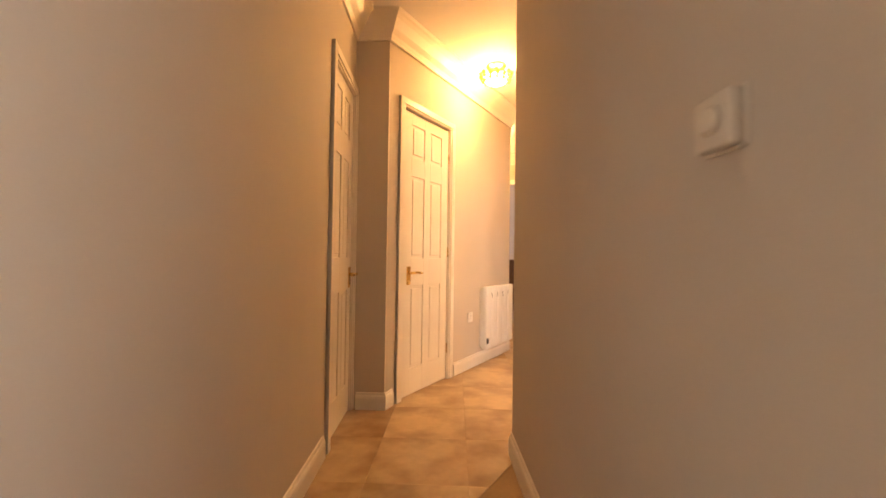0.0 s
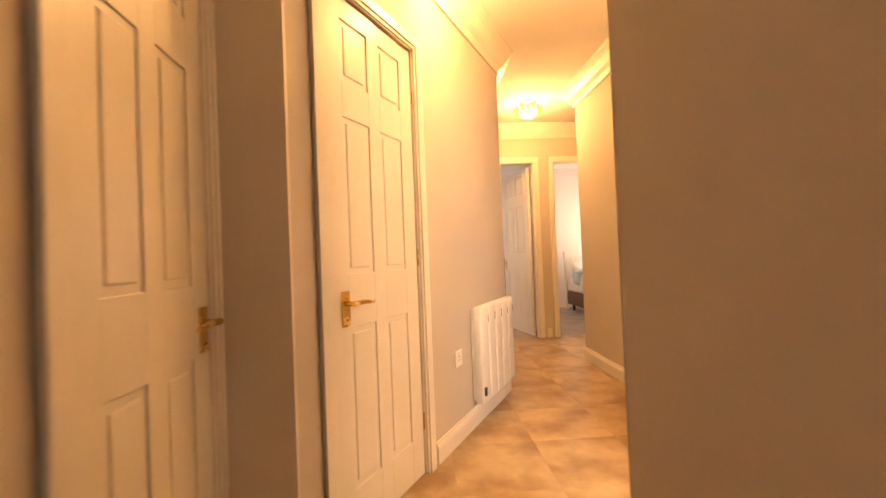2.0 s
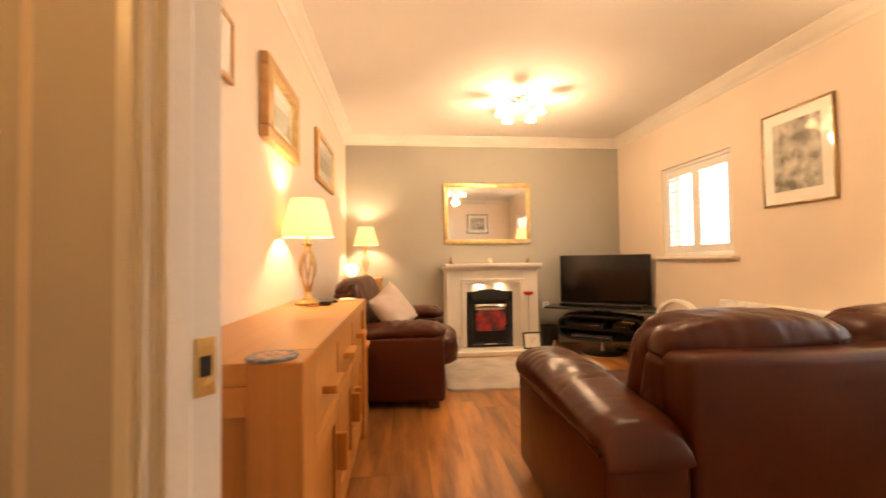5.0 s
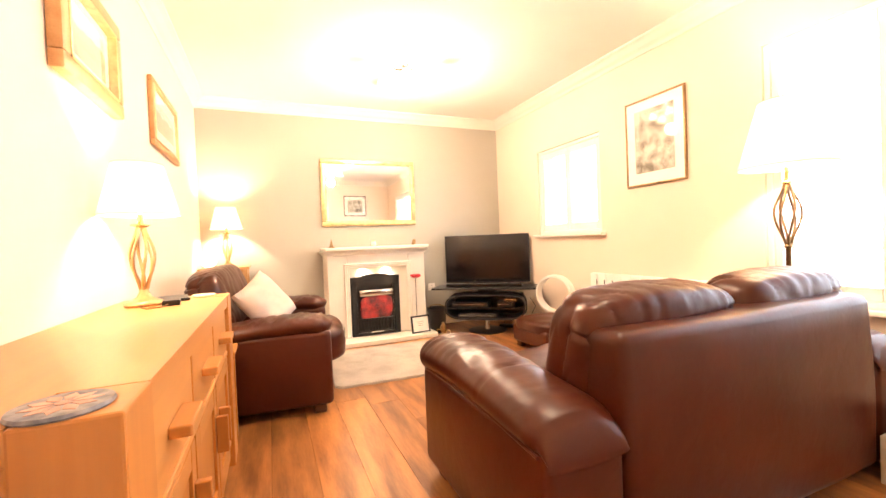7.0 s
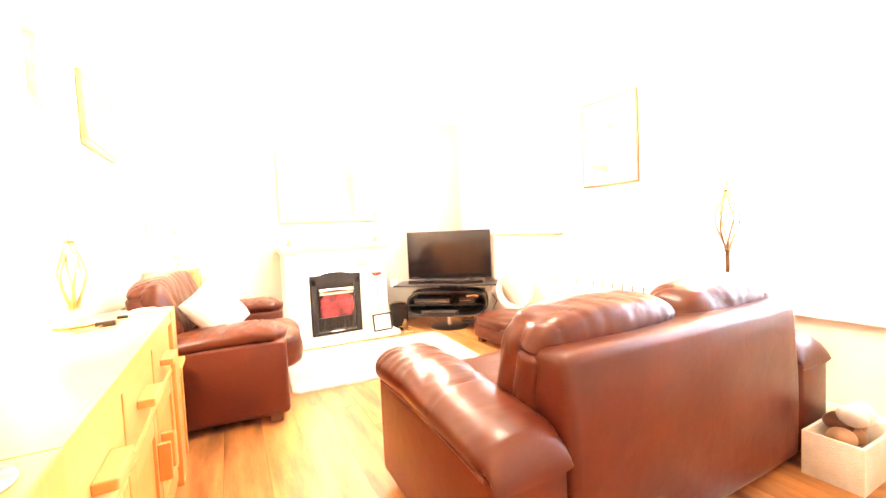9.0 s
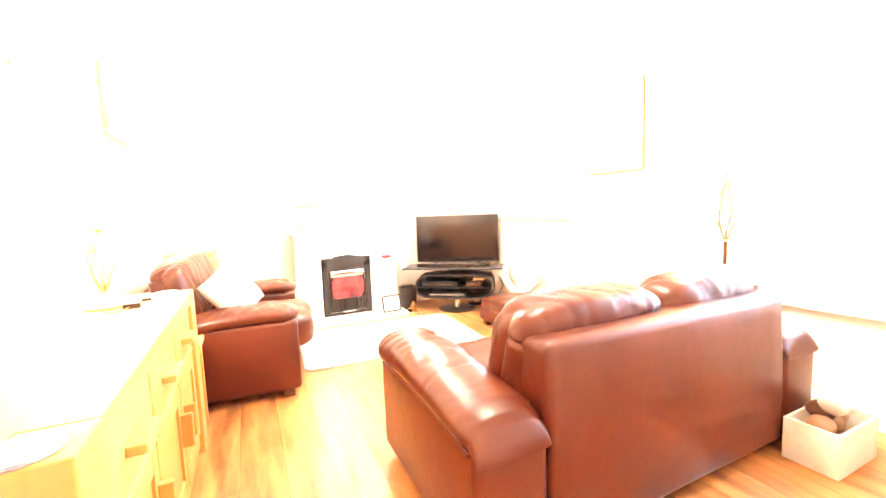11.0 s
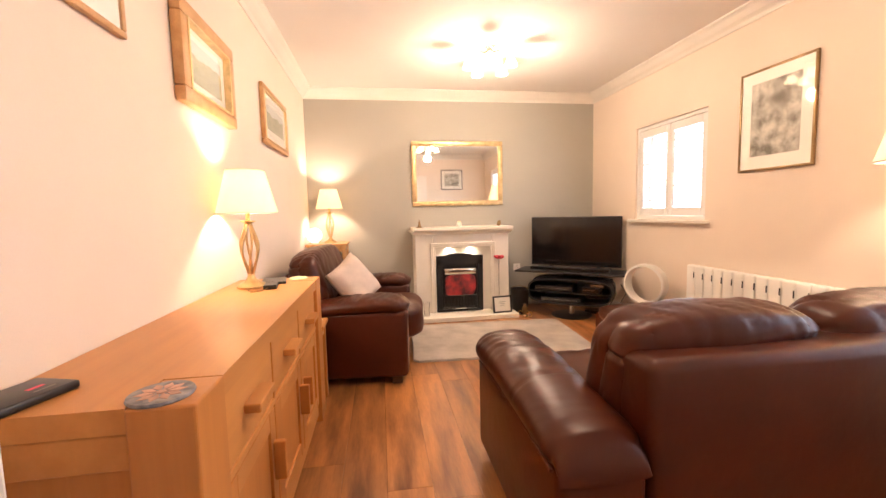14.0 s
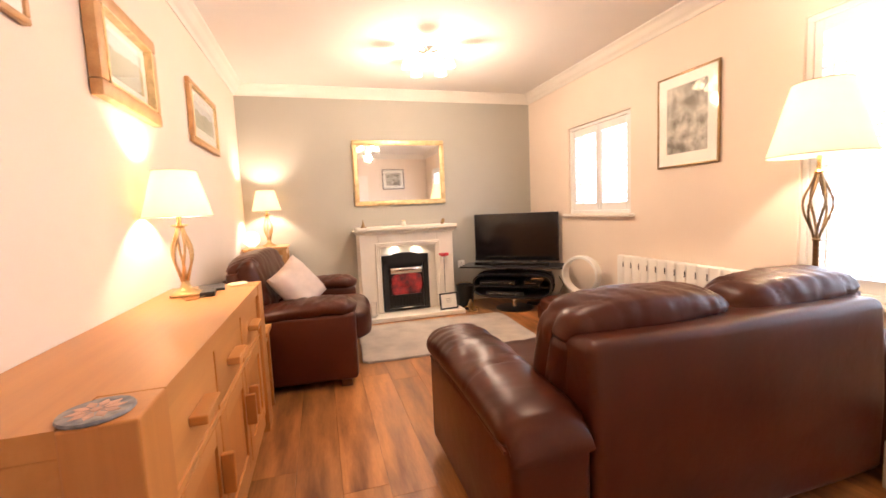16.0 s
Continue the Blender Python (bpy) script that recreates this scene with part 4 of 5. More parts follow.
# ---- leather suite ----
def bolster(sign, x, depth, seed, half=0.163, flat=False):
    """A padded arm top along y with gathered leather, its ends rounded."""
    b = bmesh.new()
    tops = ((0.0, 0.450), (0.010, 0.485), (0.028, 0.520), (0.06, 0.548), (0.12, 0.566), (0.3, 0.585), (0.45, 0.602), (0.6, 0.614), (0.75, 0.616), (0.88, 0.602), (0.95, 0.575), (1.0, 0.53))
    if flat:
        tops = ((0.0, 0.50), (0.2, 0.555), (0.5, 0.592), (0.8, 0.602), (0.93, 0.590), (1.0, 0.545))
    rows = []
    for k in range(91):
        f = k / 90
        f = f - 0.16 * math.sin(2 * math.pi * f) / (2 * math.pi) * 2
        t0, t1 = next((p, q) for p, q in zip(tops, tops[1:]) if f <= q[0] + 1e-9)
        top = t0[1] + (t1[1] - t0[1]) * (f - t0[0]) / (t1[0] - t0[0])
        close = min(1.0, math.sqrt(max(0.0, 1 - (1 - min(1, f / 0.10)) ** 2)), math.sqrt(max(0.0, 1 - (1 - min(1, (1 - f) / 0.12)) ** 2)))
        h = 0.062 * max(0.18, close) if flat else max(0.012, (top - 0.425) / 2) * (1 if f < 0.5 else max(0.25, close))
        rows.append((f, half * max(0.2 if f > 0.5 or flat else 0.90, close), h, top - h))
    rings, n = [], 36
    for i, (f, w, h, zc) in enumerate(rows):
        ring = []
        for k in range(n):
            a = 2 * math.pi * k / n
            ca, sa = math.cos(a), math.sin(a)
            px = math.copysign(abs(ca) ** (0.75 if flat else 0.82), ca) * w
            pz = math.copysign(abs(sa) ** (0.85 if flat else 1.0), sa) * h
            if sa > 0:
                q = Vector((px * 3.5, f * depth * 13 + 0.9 * math.sin(px * 11 + f * 9), seed))
                crease = 0.007 * noise.noise(q * 0.5) - 0.010 * max(0, 1 - 2.6 * abs(noise.noise(q))) ** 2 - 0.007 * max(0, 1 - 3 * abs(noise.noise(q * 2.1))) ** 2
                gather = min(1, max(0.12, (f - 0.36) / 0.10)) if not flat else 1
                pz += crease * gather * min(1, sa * 1.6) * (1 if 0.06 < f < 0.95 else 0.3)
                pz -= 0 if flat else 0.007 * max(0, 1 - abs(f - 0.37 - 0.10 * px) / 0.012)
            ring.append(b.verts.new((x + px, f * (depth + (0.04 if flat else 0.115)) - 0.005, zc + pz)))
        rings.append(ring)
    for a, c in zip(rings, rings[1:]):
        for k in range(n):
            b.faces.new((a[k], a[(k + 1) % n], c[(k + 1) % n], c[k]))
    b.faces.new(rings[0])
    b.faces.new(rings[-1])
    return b


def cushion_back(width, seed, m):
    """A plump back cushion with a welted seam and gathered folds."""
    b = bmesh.new()
    bmesh.ops.create_cube(b, size=2)
    bmesh.ops.subdivide_edges(b, edges=list(b.edges), cuts=40, use_grid_fill=True)
    for vert in b.verts:
        c = vert.co
        c = c / ((abs(c.x) ** 5 + abs(c.y) ** 5 + abs(c.z) ** 5) ** 0.2)
        p = Vector((c.x * width / 2, c.y * 0.132 * (1 - 0.20 * c.z), c.z * 0.205 - 0.02 * c.x * c.x))
        q = Vector((p.x * 5 + seed + 5 * p.y, p.y * 7, p.z * 3))
        edge = abs(c.x) ** 2
        q2 = Vector((p.x * 17 + 9 * p.y + seed, p.y * 4, p.z * 4))
        fold = 0.004 * noise.noise(q * 0.45) - (0.002 + 0.008 * edge) * max(0, 1 - 2.6 * abs(noise.noise(q))) ** 2 - (0.0045 + 0.003 * edge) * max(0, 1 - 2.2 * abs(noise.noise(q2))) ** 2
        fold -= 0.010 * max(0, 1 - abs(p.z - 0.10 - 0.02 * math.sin(p.x * 5)) / 0.012) if c.y < 0 else 0
        p += c * fold
        vert.co = p
    b.transform(m)
    return b


def sofa(name, label, category, m, w, depth, seats):
    """A leather sofa: local x across, y from the back (0) to the front, with a flat outer back and padded arms."""
    ob = thing(name, label, category, m, "brown leather suite")
    arm = 0.285 if seats == 1 else 0.27
    inner = w / 2 - arm
    top = 0.735
    b = box((-inner + 0.002, 0.0, 0.055), (inner - 0.002, 0.20, top), 0.035, 4)
    for axis, cuts in ((0, 14), (2, 8)):
        span = [e for e in b.edges if abs(e.verts[0].co[axis] - e.verts[1].co[axis]) > 0.3]
        bmesh.ops.subdivide_edges(b, edges=span, cuts=cuts, use_grid_fill=True)
    for vert in b.verts:
        sag = max(0, (vert.co.z - 0.15) / 0.6)
        vert.co.y += 0.04 * max(0, vert.co.z - 0.3) - 0.010 * math.cos(vert.co.x / inner * 1.5) * math.sin(min(1, sag) * 3.1) + 0.004 * noise.noise(vert.co * 3.5)
        vert.co.z += 0.007 * noise.noise(Vector((vert.co.x * 3, 5, 0))) if vert.co.z > 0.6 else 0
    part("outer_back", b, LEATHER, ob, "smooth leather outside back", smooth=True)
    for x, s in ((-w / 2 + arm / 2, -1), (w / 2 - arm / 2, 1)):
        part("arm_panel", box((x - arm / 2 + 0.004, 0.004, 0.055), (x + arm / 2 - 0.004, depth, 0.505 if seats == 1 else 0.475), 0.03, 3), LEATHER, ob, smooth=True)
        part("arm_pad", bolster(s, x, depth - 0.02, s * 3 + w, arm * (0.54 if seats > 1 else 0.53), seats == 1), LEATHER, ob, "gathered leather arm pad", smooth=True)
        if seats > 1:
            edge = x + s * (arm / 2 + 0.004)
            part("piping", tube([(edge, 0.03 + 0.089 * k * depth, 0.462 + 0.026 * math.sin(k / 10 * 2.6)) for k in range(11)], 0.0055, 8), LEATHER, ob, "raised leather piping", smooth=True)
    part("seat_base", box((-inner, 0.15, 0.06), (inner, depth - 0.03, 0.30), 0.03, 3), LEATHER, ob, smooth=True)
    sw = 2 * inner / seats
    for k in range(seats):
        cx = -inner + sw * (k + 0.5)
        part("seat_cushion", pillow((sw * 1.01, depth - 0.12, 0.26), 5, 12, 0.010, k + w, m=pose(cx, depth / 2 + 0.17, 0.335)), LEATHER, ob, smooth=True)
        part("back_cushion", cushion_back(sw * ((1.12, 1.09)[k] if seats > 1 else 1.42), k * 4 + w, pose(cx + ((0.014, 0.065)[k] if seats > 1 else 0), 0.235 if seats > 1 else 0.20, 0.64 if seats > 1 else 0.70, 10, 0, 0)), LEATHER, ob, "plump creased leather back cushion", smooth=True)
    for x in (-w / 2 + 0.08, w / 2 - 0.08):
        for y in (0.08, depth - 0.08):
            part("foot", box((x - 0.035, y - 0.035, 0), (x + 0.035, y + 0.035, 0.06), 0.004, 1), DARK_WOOD, ob, "dark wooden block foot")
    return ob


sofa("sofa", "brown leather two-seat sofa with gathered padded arms", "sofa", pose(2.852, 1.760, 0, 0, 0, -90), 1.86, 0.89, 2)
armchair = sofa("armchair", "wide brown leather armchair against the cream wall", "armchair", pose(5.296, 3.805, 0, 0, 0, 175), 1.30, 0.90, 1)
def square_cushion(side, thick, m):
    """A square cushion with drawn-out corners, thickest in the middle."""
    b = bmesh.new()
    bmesh.ops.create_cube(b, size=2)
    bmesh.ops.subdivide_edges(b, edges=list(b.edges), cuts=14, use_grid_fill=True)
    for vert in b.verts:
        c = vert.co.copy()
        swell = ((1 - c.x ** 4) * (1 - c.z ** 4)) ** 0.6
        pull = 1 - 0.07 * (1 - c.x * c.x) * (c.z * c.z) - 0.07 * (1 - c.z * c.z) * (c.x * c.x)
        vert.co = Vector((c.x * side / 2 * pull, c.y * (0.012 + thick / 2 * swell) + 0.008 * noise.noise(c * 1.7), c.z * side / 2 * pull))
    b.transform(m)
    return b


scatter = tagged(part("scatter_cushion", square_cushion(0.36, 0.13, pose(4.965, 3.32, 0.655, 0, 0, -38) @ pose(0, 0, 0, -30) @ pose(0, 0, 0, 0, -24)), FABRIC, smooth=True), "cream velvet scatter cushion on the leather armchair", "cushion")
stool = thing("footstool", "brown leather footstool with a padded top", "footstool", pose(5.12, 0.90, 0, 0, 0, 0))
part("body", box((-0.26, -0.29, 0.05), (0.26, 0.29, 0.21), 0.03, 3), LEATHER, stool, smooth=True)
part("padded_top", pillow((0.54, 0.60, 0.13), 5, 10, 0.008, 9, m=pose(0, 0, 0.215)), LEATHER, stool, smooth=True)
for x in (-0.20, 0.20):
    for y in (-0.23, 0.23):
        part("foot", box((x - 0.03, y - 0.03, 0), (x + 0.03, y + 0.03, 0.055), 0.004, 1), DARK_WOOD, stool)


# ---- fireplace ----
fire = thing("fireplace", "cream marble fireplace surround with electric fire", "fireplace", pose(6.70, 0, 0))
part("hearth", box((-0.62, 1.67, 0), (-0.002, 2.74, 0.048), 0.006, 2), STONE, fire, "cream marble hearth slab")
part("mantel_shelf", box((-0.465, 1.680, 0.955), (-0.002, 2.775, 0.989), 0.006, 2), STONE, fire)
part("mantel_mould", sweep([(-0.002, 2.755), (-0.385, 2.755), (-0.385, 1.712), (-0.002, 1.712)], [(0, 0.905), (0.012, 0.905), (0.018, 0.922), (0.040, 0.936), (0.046, 0.951), (0, 0.951)], -1), STONE, fire)
for y0, y1 in ((1.712, 1.900), (2.560, 2.755)):
    part("jamb", box((-0.385, y0, 0.049), (-0.002, y1, 0.9045), 0.004, 1), STONE, fire)
part("lintel", box((-0.3845, 1.901, 0.80), (-0.002, 2.559, 0.904), 0.004, 1), STONE, fire)
b = bmesh.new()
for o, d in ((0.0, 0.402), (0.018, 0.396), (0.036, 0.390)):
    for lo, hi in (((1.868 + o, 0.05), (1.886 + o, 0.806 - o)), ((2.574 - o, 0.05), (2.592 - o, 0.806 - o)), ((1.868 + o, 0.800 - o), (2.592 - o, 0.818 - o))):
        box((-d, lo[0], lo[1]), (-0.38, hi[0], hi[1]), 0.004, 1, bm=b)
part("moulding", b, STONE, fire)
part("back_panel", box((-0.33, 1.901, 0.049), (-0.31, 2.559, 0.799)), STONE, fire)
insert = part("fire_insert", box((-0.375, 2.005, 0.050), (-0.331, 2.525, 0.075), 0.003, 1), BLACK_IRON, fire, "black cast fire front")
part("fire_frame", box((-0.375, 2.005, 0.075), (-0.331, 2.065, 0.64), 0.006, 2), BLACK_IRON, insert)
part("fire_frame", box((-0.375, 2.465, 0.075), (-0.331, 2.525, 0.64), 0.006, 2), BLACK_IRON, insert)
b = bmesh.new()
prism([(y, z) for y, z in [(2.005, 0.575), (2.525, 0.575), (2.525, 0.672)] + [(2.265 + 0.15 * math.cos(math.pi * k / 12), 0.674 + 0.024 * math.sin(math.pi * k / 12)) for k in range(13)] + [(2.005, 0.672)]], -0.375, -0.331, bm=b, m=Matrix(((0, 0, 1, 0), (1, 0, 0, 0), (0, 1, 0, 0), (0, 0, 0, 1))))
part("fire_frame", b, BLACK_IRON, insert)
part("firebox_back", box((-0.3325, 2.066, 0.076), (-0.3305, 2.464, 0.574)), BLACK_IRON, insert)
part("chrome_hood", box((-0.392, 2.085, 0.465), (-0.34, 2.445, 0.535), 0.012, 2), CHROME, insert, "polished chrome canopy", smooth=True)
part("coal_bed", pillow((0.05, 0.34, 0.24), 7, 12, 0.02, 4, m=pose(-0.352, 2.265, 0.345)), EMBER, insert, "glowing red coals", smooth=True)
for k in range(11):
    y = 2.09 + k * 0.035
    part("fret_bar", box((-0.398, y - 0.006, 0.105), (-0.386, y + 0.006, 0.225), 0.003, 1), BLACK_IRON, insert)
part("fret_rail", box((-0.400, 2.075, 0.222), (-0.384, 2.455, 0.236), 0.003, 1), BLACK_IRON, insert)
part("fret_rail", box((-0.400, 2.075, 0.094), (-0.384, 2.455, 0.108), 0.003, 1), BLACK_IRON, insert)
part("control_plate", box((-0.392, 2.20, 0.080), (-0.374, 2.33, 0.094), 0.002, 1), CHROME, insert)
for y in (2.38, 2.14):
    part("downlight", lathe([(0.030, 0.0), (0.030, 0.012), (0.022, 0.014)], 20, m=pose(-0.356, y, 0.786)), LIT_GLASS, fire, "lit round downlight", smooth=True)

# mantel ornaments, hearth things
bell = thing("hand_bell", "small dark bronze ornament on the mantel", "ornament", pose(6.35, 2.70, 0.989))
part("tray", lathe([(0.035, 0), (0.042, 0.006), (0.040, 0.008)], 20), BRONZE, bell, smooth=True)
part("figure", lathe([(0.024, 0.008), (0.020, 0.022), (0.010, 0.045), (0.012, 0.055), (0.005, 0.07), (0.006, 0.08), (0.001, 0.088)], 16), BRONZE, bell, smooth=True)
pot = thing("candle_pot", "small white and gold pot on the mantel", "ornament", pose(6.38, 2.255, 0.989))
part("pot_body", lathe([(0.018, 0), (0.028, 0.012), (0.030, 0.03), (0.022, 0.046), (0.026, 0.054)], 20), STONE, pot, smooth=True)
part("gilt_lid", lathe([(0.024, 0.054), (0.018, 0.06), (0.004, 0.066)], 16), GILT, pot, smooth=True)
shell = tagged(part("shell_ornament", pillow((0.020, 0.045, 0.075), 2.2, 6, 0.006, 8, m=pose(6.38, 1.80, 1.019, 18)), BRONZE, smooth=True), "small grey-brown carved ornament on the mantel", "ornament")
certificate = thing("photo_frame", "black frame with white card on the hearth", "picture frame", pose(6.16, 1.83, 0.048, -10, 0, -84))
for lo, hi in (((-0.108, 0), (0.108, 0.016)), ((-0.108, 0.166), (0.108, 0.182)), ((-0.108, 0.016), (-0.092, 0.166)), ((0.092, 0.016), (0.108, 0.166))):
    part("frame_bar", box((lo[0], -0.012, lo[1]), (hi[0], 0.006, hi[1]), 0.003, 1), BLACK, certificate)
part("card", box((-0.093, -0.002, 0.015), (0.093, 0.003, 0.167)), MOUNT, certificate, "white printed card")
for k in range(3):
    part("text_bar", box((-0.04 + 0.006 * k, -0.003, 0.115 - k * 0.02), (0.04 - 0.008 * k, -0.0018, 0.119 - k * 0.02)), INK, certificate)
poppy = thing("poppy_ornament", "red metal poppy on a thin tall stem", "ornament", pose(6.24, 1.845, 0.048))
part("stand", lathe([(0.030, 0), (0.032, 0.004), (0.006, 0.010)], 16), BLACK_IRON, poppy)
part("stem", tube([(0, 0, 0.005), (0.002, 0.003, 0.3), (0, 0, 0.585)], 0.0035, 6), CHROME, poppy, smooth=True)
for k in range(6):
    part("petal", pillow((0.062, 0.045, 0.030), 2.2, 4, 0.006, k, m=pose(0, 0, 0.60) @ pose(0, 0, 0, 0, 0, 60 * k) @ pose(0.030, 0, 0.004 * (k % 2), 0, -22, 0)), RED, poppy, "red petal", smooth=True)
part("flower_centre", lathe([(0.012, 0), (0.010, 0.012), (0.002, 0.016)], 10, m=pose(0, 0, 0.605)), BLACK, poppy)
part_vase = tagged(part("glass_vase", lathe([(0.030, 0), (0.034, 0.01), (0.026, 0.06), (0.036, 0.15), (0.033, 0.15), (0.023, 0.06), (0.028, 0.012)], 20, m=pose(6.20, 2.66, 0.048)), GLASS, smooth=True), "small clear glass vase on the hearth", "vase")


# ---- television corner ----
TVM = pose(6.20, 1.0, 0, 0, 0, -127.7)
stand = thing("tv_stand", "black rounded swivel television stand with chrome stem", "tv stand", TVM @ pose(0.02, -0.16, 0))
part("base_disc", lathe([(0.0, 0.0), (0.21, 0.0), (0.215, 0.008), (0.19, 0.016), (0.05, 0.024), (0.0, 0.026)], 36, caps=False), BLACK, stand, smooth=True)
part("stem", lathe([(0.034, 0.02), (0.030, 0.05), (0.030, 0.155)], 20), CHROME, stand, "chrome stem", smooth=True)
capsule = [(0.43 * math.copysign(abs(math.cos(a)) ** 0.45, math.cos(a)), 0.285 + 0.135 * math.copysign(abs(math.sin(a)) ** 0.6, math.sin(a))) for a in [2 * math.pi * k / 40 for k in range(40)]]
part("shell_ring", tube([(x, 0.0, z) for x, z in capsule], 0.016, 8, closed=True), BLACK, stand, smooth=True)
b = bmesh.new()
for y0, y1 in ((-0.20, 0.16),):
    inner_r = [(x * 0.965, (z - 0.285) * 0.90 + 0.285) for x, z in capsule]
    va, vb = [b.verts.new((x, y0, z)) for x, z in capsule], [b.verts.new((x, y1, z)) for x, z in capsule]
    vc, vd = [b.verts.new((x, y0, z)) for x, z in inner_r], [b.verts.new((x, y1, z)) for x, z in inner_r]
    for k in range(40):
        j = (k + 1) % 40
        b.faces.new((va[k], va[j], vb[j], vb[k]))
        b.faces.new((vc[k], vc[j], vd[j], vd[k]))
        b.faces.new((va[k], va[j], vc[j], vc[k]))
        b.faces.new((vb[k], vb[j], vd[j], vd[k]))
part("shell", b, BLACK, stand, "glossy black rounded shell", smooth=True)
part("back", box((-0.40, 0.145, 0.17), (0.40, 0.155, 0.40)), BLACK, stand)
part("shelf", box((-0.415, -0.19, 0.272), (0.415, 0.14, 0.284)), SCREEN, stand, "black glass shelf")
part("riser", box((-0.10, 0.02, 0.415), (0.10, 0.16, 0.472), 0.004, 1), BLACK, stand)
part("top_shelf", box((-0.59, -0.17, 0.472), (0.58, 0.19, 0.492), 0.005, 2), BLACK, stand, "wide black top shelf")
for x, w, z, h, mat in ((-0.16, 0.40, 0.284, 0.055, BLACK), (0.22, 0.17, 0.284, 0.06, BLACK), (-0.08, 0.42, 0.166, 0.05, BLACK)):
    player = thing("media_player", "slim black media player on the stand shelf", "media player", TVM @ pose(0.02 + x, -0.18, z))
    part("case", box((-w / 2, -0.14, 0), (w / 2, 0.10, h), 0.004, 1), mat, player)
    part("front_panel", box((-w / 2 + 0.01, -0.1415, 0.008), (w / 2 - 0.01, -0.1395, h - 0.008)), SCREEN, player)
    part("trim_line", box((-w / 2 + 0.015, -0.1422, h * 0.5), (w / 2 - 0.04, -0.1412, h * 0.5 + 0.003)), CHROME, player)
silver = thing("set_top_box", "small silver set-top box on the stand", "set-top box", TVM @ pose(0.30, -0.24, 0.344))
part("case", box((-0.065, -0.06, 0), (0.065, 0.06, 0.032), 0.004, 1), CHROME, silver)
part("front_panel", box((-0.055, -0.0612, 0.006), (0.055, -0.0598, 0.014)), BLACK, silver)
tv = thing("television", "flat black widescreen television, switched off", "television", TVM @ pose(0, 0.085, 0.492))
part("panel", box((-0.495, -0.012, 0.018), (0.495, 0.022, 0.578), 0.005, 2), BLACK, tv)
part("screen", box((-0.486, -0.0135, 0.032), (0.486, -0.0115, 0.570)), SCREEN, tv, "dark glossy screen")
part("housing", box((-0.30, 0.021, 0.08), (0.30, 0.055, 0.42), 0.01, 2), BLACK, tv)
for x in (-0.26, 0.26):
    part("stand_foot", box((x - 0.012, -0.07, 0.0), (x + 0.012, 0.08, 0.020), 0.003, 1), BLACK, tv)
soundbar = thing("soundbar", "slim black soundbar in front of the television", "soundbar", TVM @ pose(0, -0.20, 0.492))
part("case", box((-0.42, -0.035, 0), (0.42, 0.035, 0.038), 0.008, 2), BLACK, soundbar)
part("grille", box((-0.41, -0.0362, 0.006), (0.41, -0.0345, 0.032)), SCREEN, soundbar)
for k, (x, y, h) in enumerate(((-0.52, -0.30, 0.30), )):
    bucket = thing("coal_bucket", "dark metal bucket beside the television stand", "bucket", TVM @ pose(x, y, 0))
    part("bucket_body", lathe([(0.075, 0), (0.085, 0.02), (0.105, 0.27), (0.11, 0.28), (0.10, 0.275), (0.08, 0.03)], 24), BLACK_IRON, bucket, smooth=True)
    part("bucket_handle", tube([(0.105 * math.cos(a), 0.01, 0.26 + 0.05 * math.sin(a)) for a in [math.pi * i / 12 for i in range(13)]], 0.004, 6), BRONZE, bucket, smooth=True)
brasses = thing("brass_ornament", "small brass fireside ornament on the floor", "ornament", TVM @ pose(-0.42, -0.43, 0))
part("body", lathe([(0.035, 0), (0.04, 0.01), (0.015, 0.03), (0.03, 0.06), (0.034, 0.09), (0.012, 0.13), (0.016, 0.14)], 16), BRONZE, brasses, smooth=True)
part("ring", tube([(0.05 + 0.028 * math.cos(a), 0.0, 0.03 + 0.028 * math.sin(a)) for a in [2 * math.pi * i / 16 for i in range(16)]], 0.005, 6, closed=True), BRASS, brasses, smooth=True)
part("ring", tube([(-0.05 + 0.028 * math.cos(a), 0.01, 0.03 + 0.028 * math.sin(a)) for a in [2 * math.pi * i / 16 for i in range(16)]], 0.005, 6, closed=True), BRASS, brasses, smooth=True)
cables = thing("power_strip", "black power strip with cables under the stand", "power strip", TVM @ pose(0.30, 0.02, 0))
part("strip", box((-0.17, -0.03, 0), (0.17, 0.03, 0.035), 0.005, 1), BLACK, cables)
for k in range(4):
    part("cable", tube([(-0.12 + 0.08 * k, 0, 0.035), (-0.1 + 0.09 * k, 0.02, 0.09), (-0.06 + 0.1 * k, 0.10, 0.14 + 0.03 * k), (0.0 + 0.06 * k, 0.13, 0.32)], 0.004, 6), BLACK, cables, smooth=True)

fan = thing("bladeless_fan", "white bladeless floor fan with a round hoop", "fan", pose(5.30, 0.735, 0, 0, 0, 30))
part("base", lathe([(0.085, 0), (0.088, 0.015), (0.078, 0.08), (0.072, 0.24), (0.060, 0.275)], 28), WHITE_PLASTIC, fan, smooth=True)
b = bmesh.new()
rings = []
for k in range(40):
    a = 2 * math.pi * k / 40
    section = [(0.182, -0.052), (0.190, 0.0), (0.184, 0.052), (0.166, 0.057), (0.156, 0.0), (0.164, -0.057)]
    rings.append([b.verts.new((y, r * math.cos(a), 0.455 + r * math.sin(a))) for r, y in section])
for k in range(40):
    for j in range(6):
        b.faces.new((rings[k][j], rings[k][(j + 1) % 6], rings[(k + 1) % 40][(j + 1) % 6], rings[(k + 1) % 40][j]))
b.transform(pose(0, 0, 0, 0, 0, 88))
part("hoop", b, WHITE_PLASTIC, fan, smooth=True)
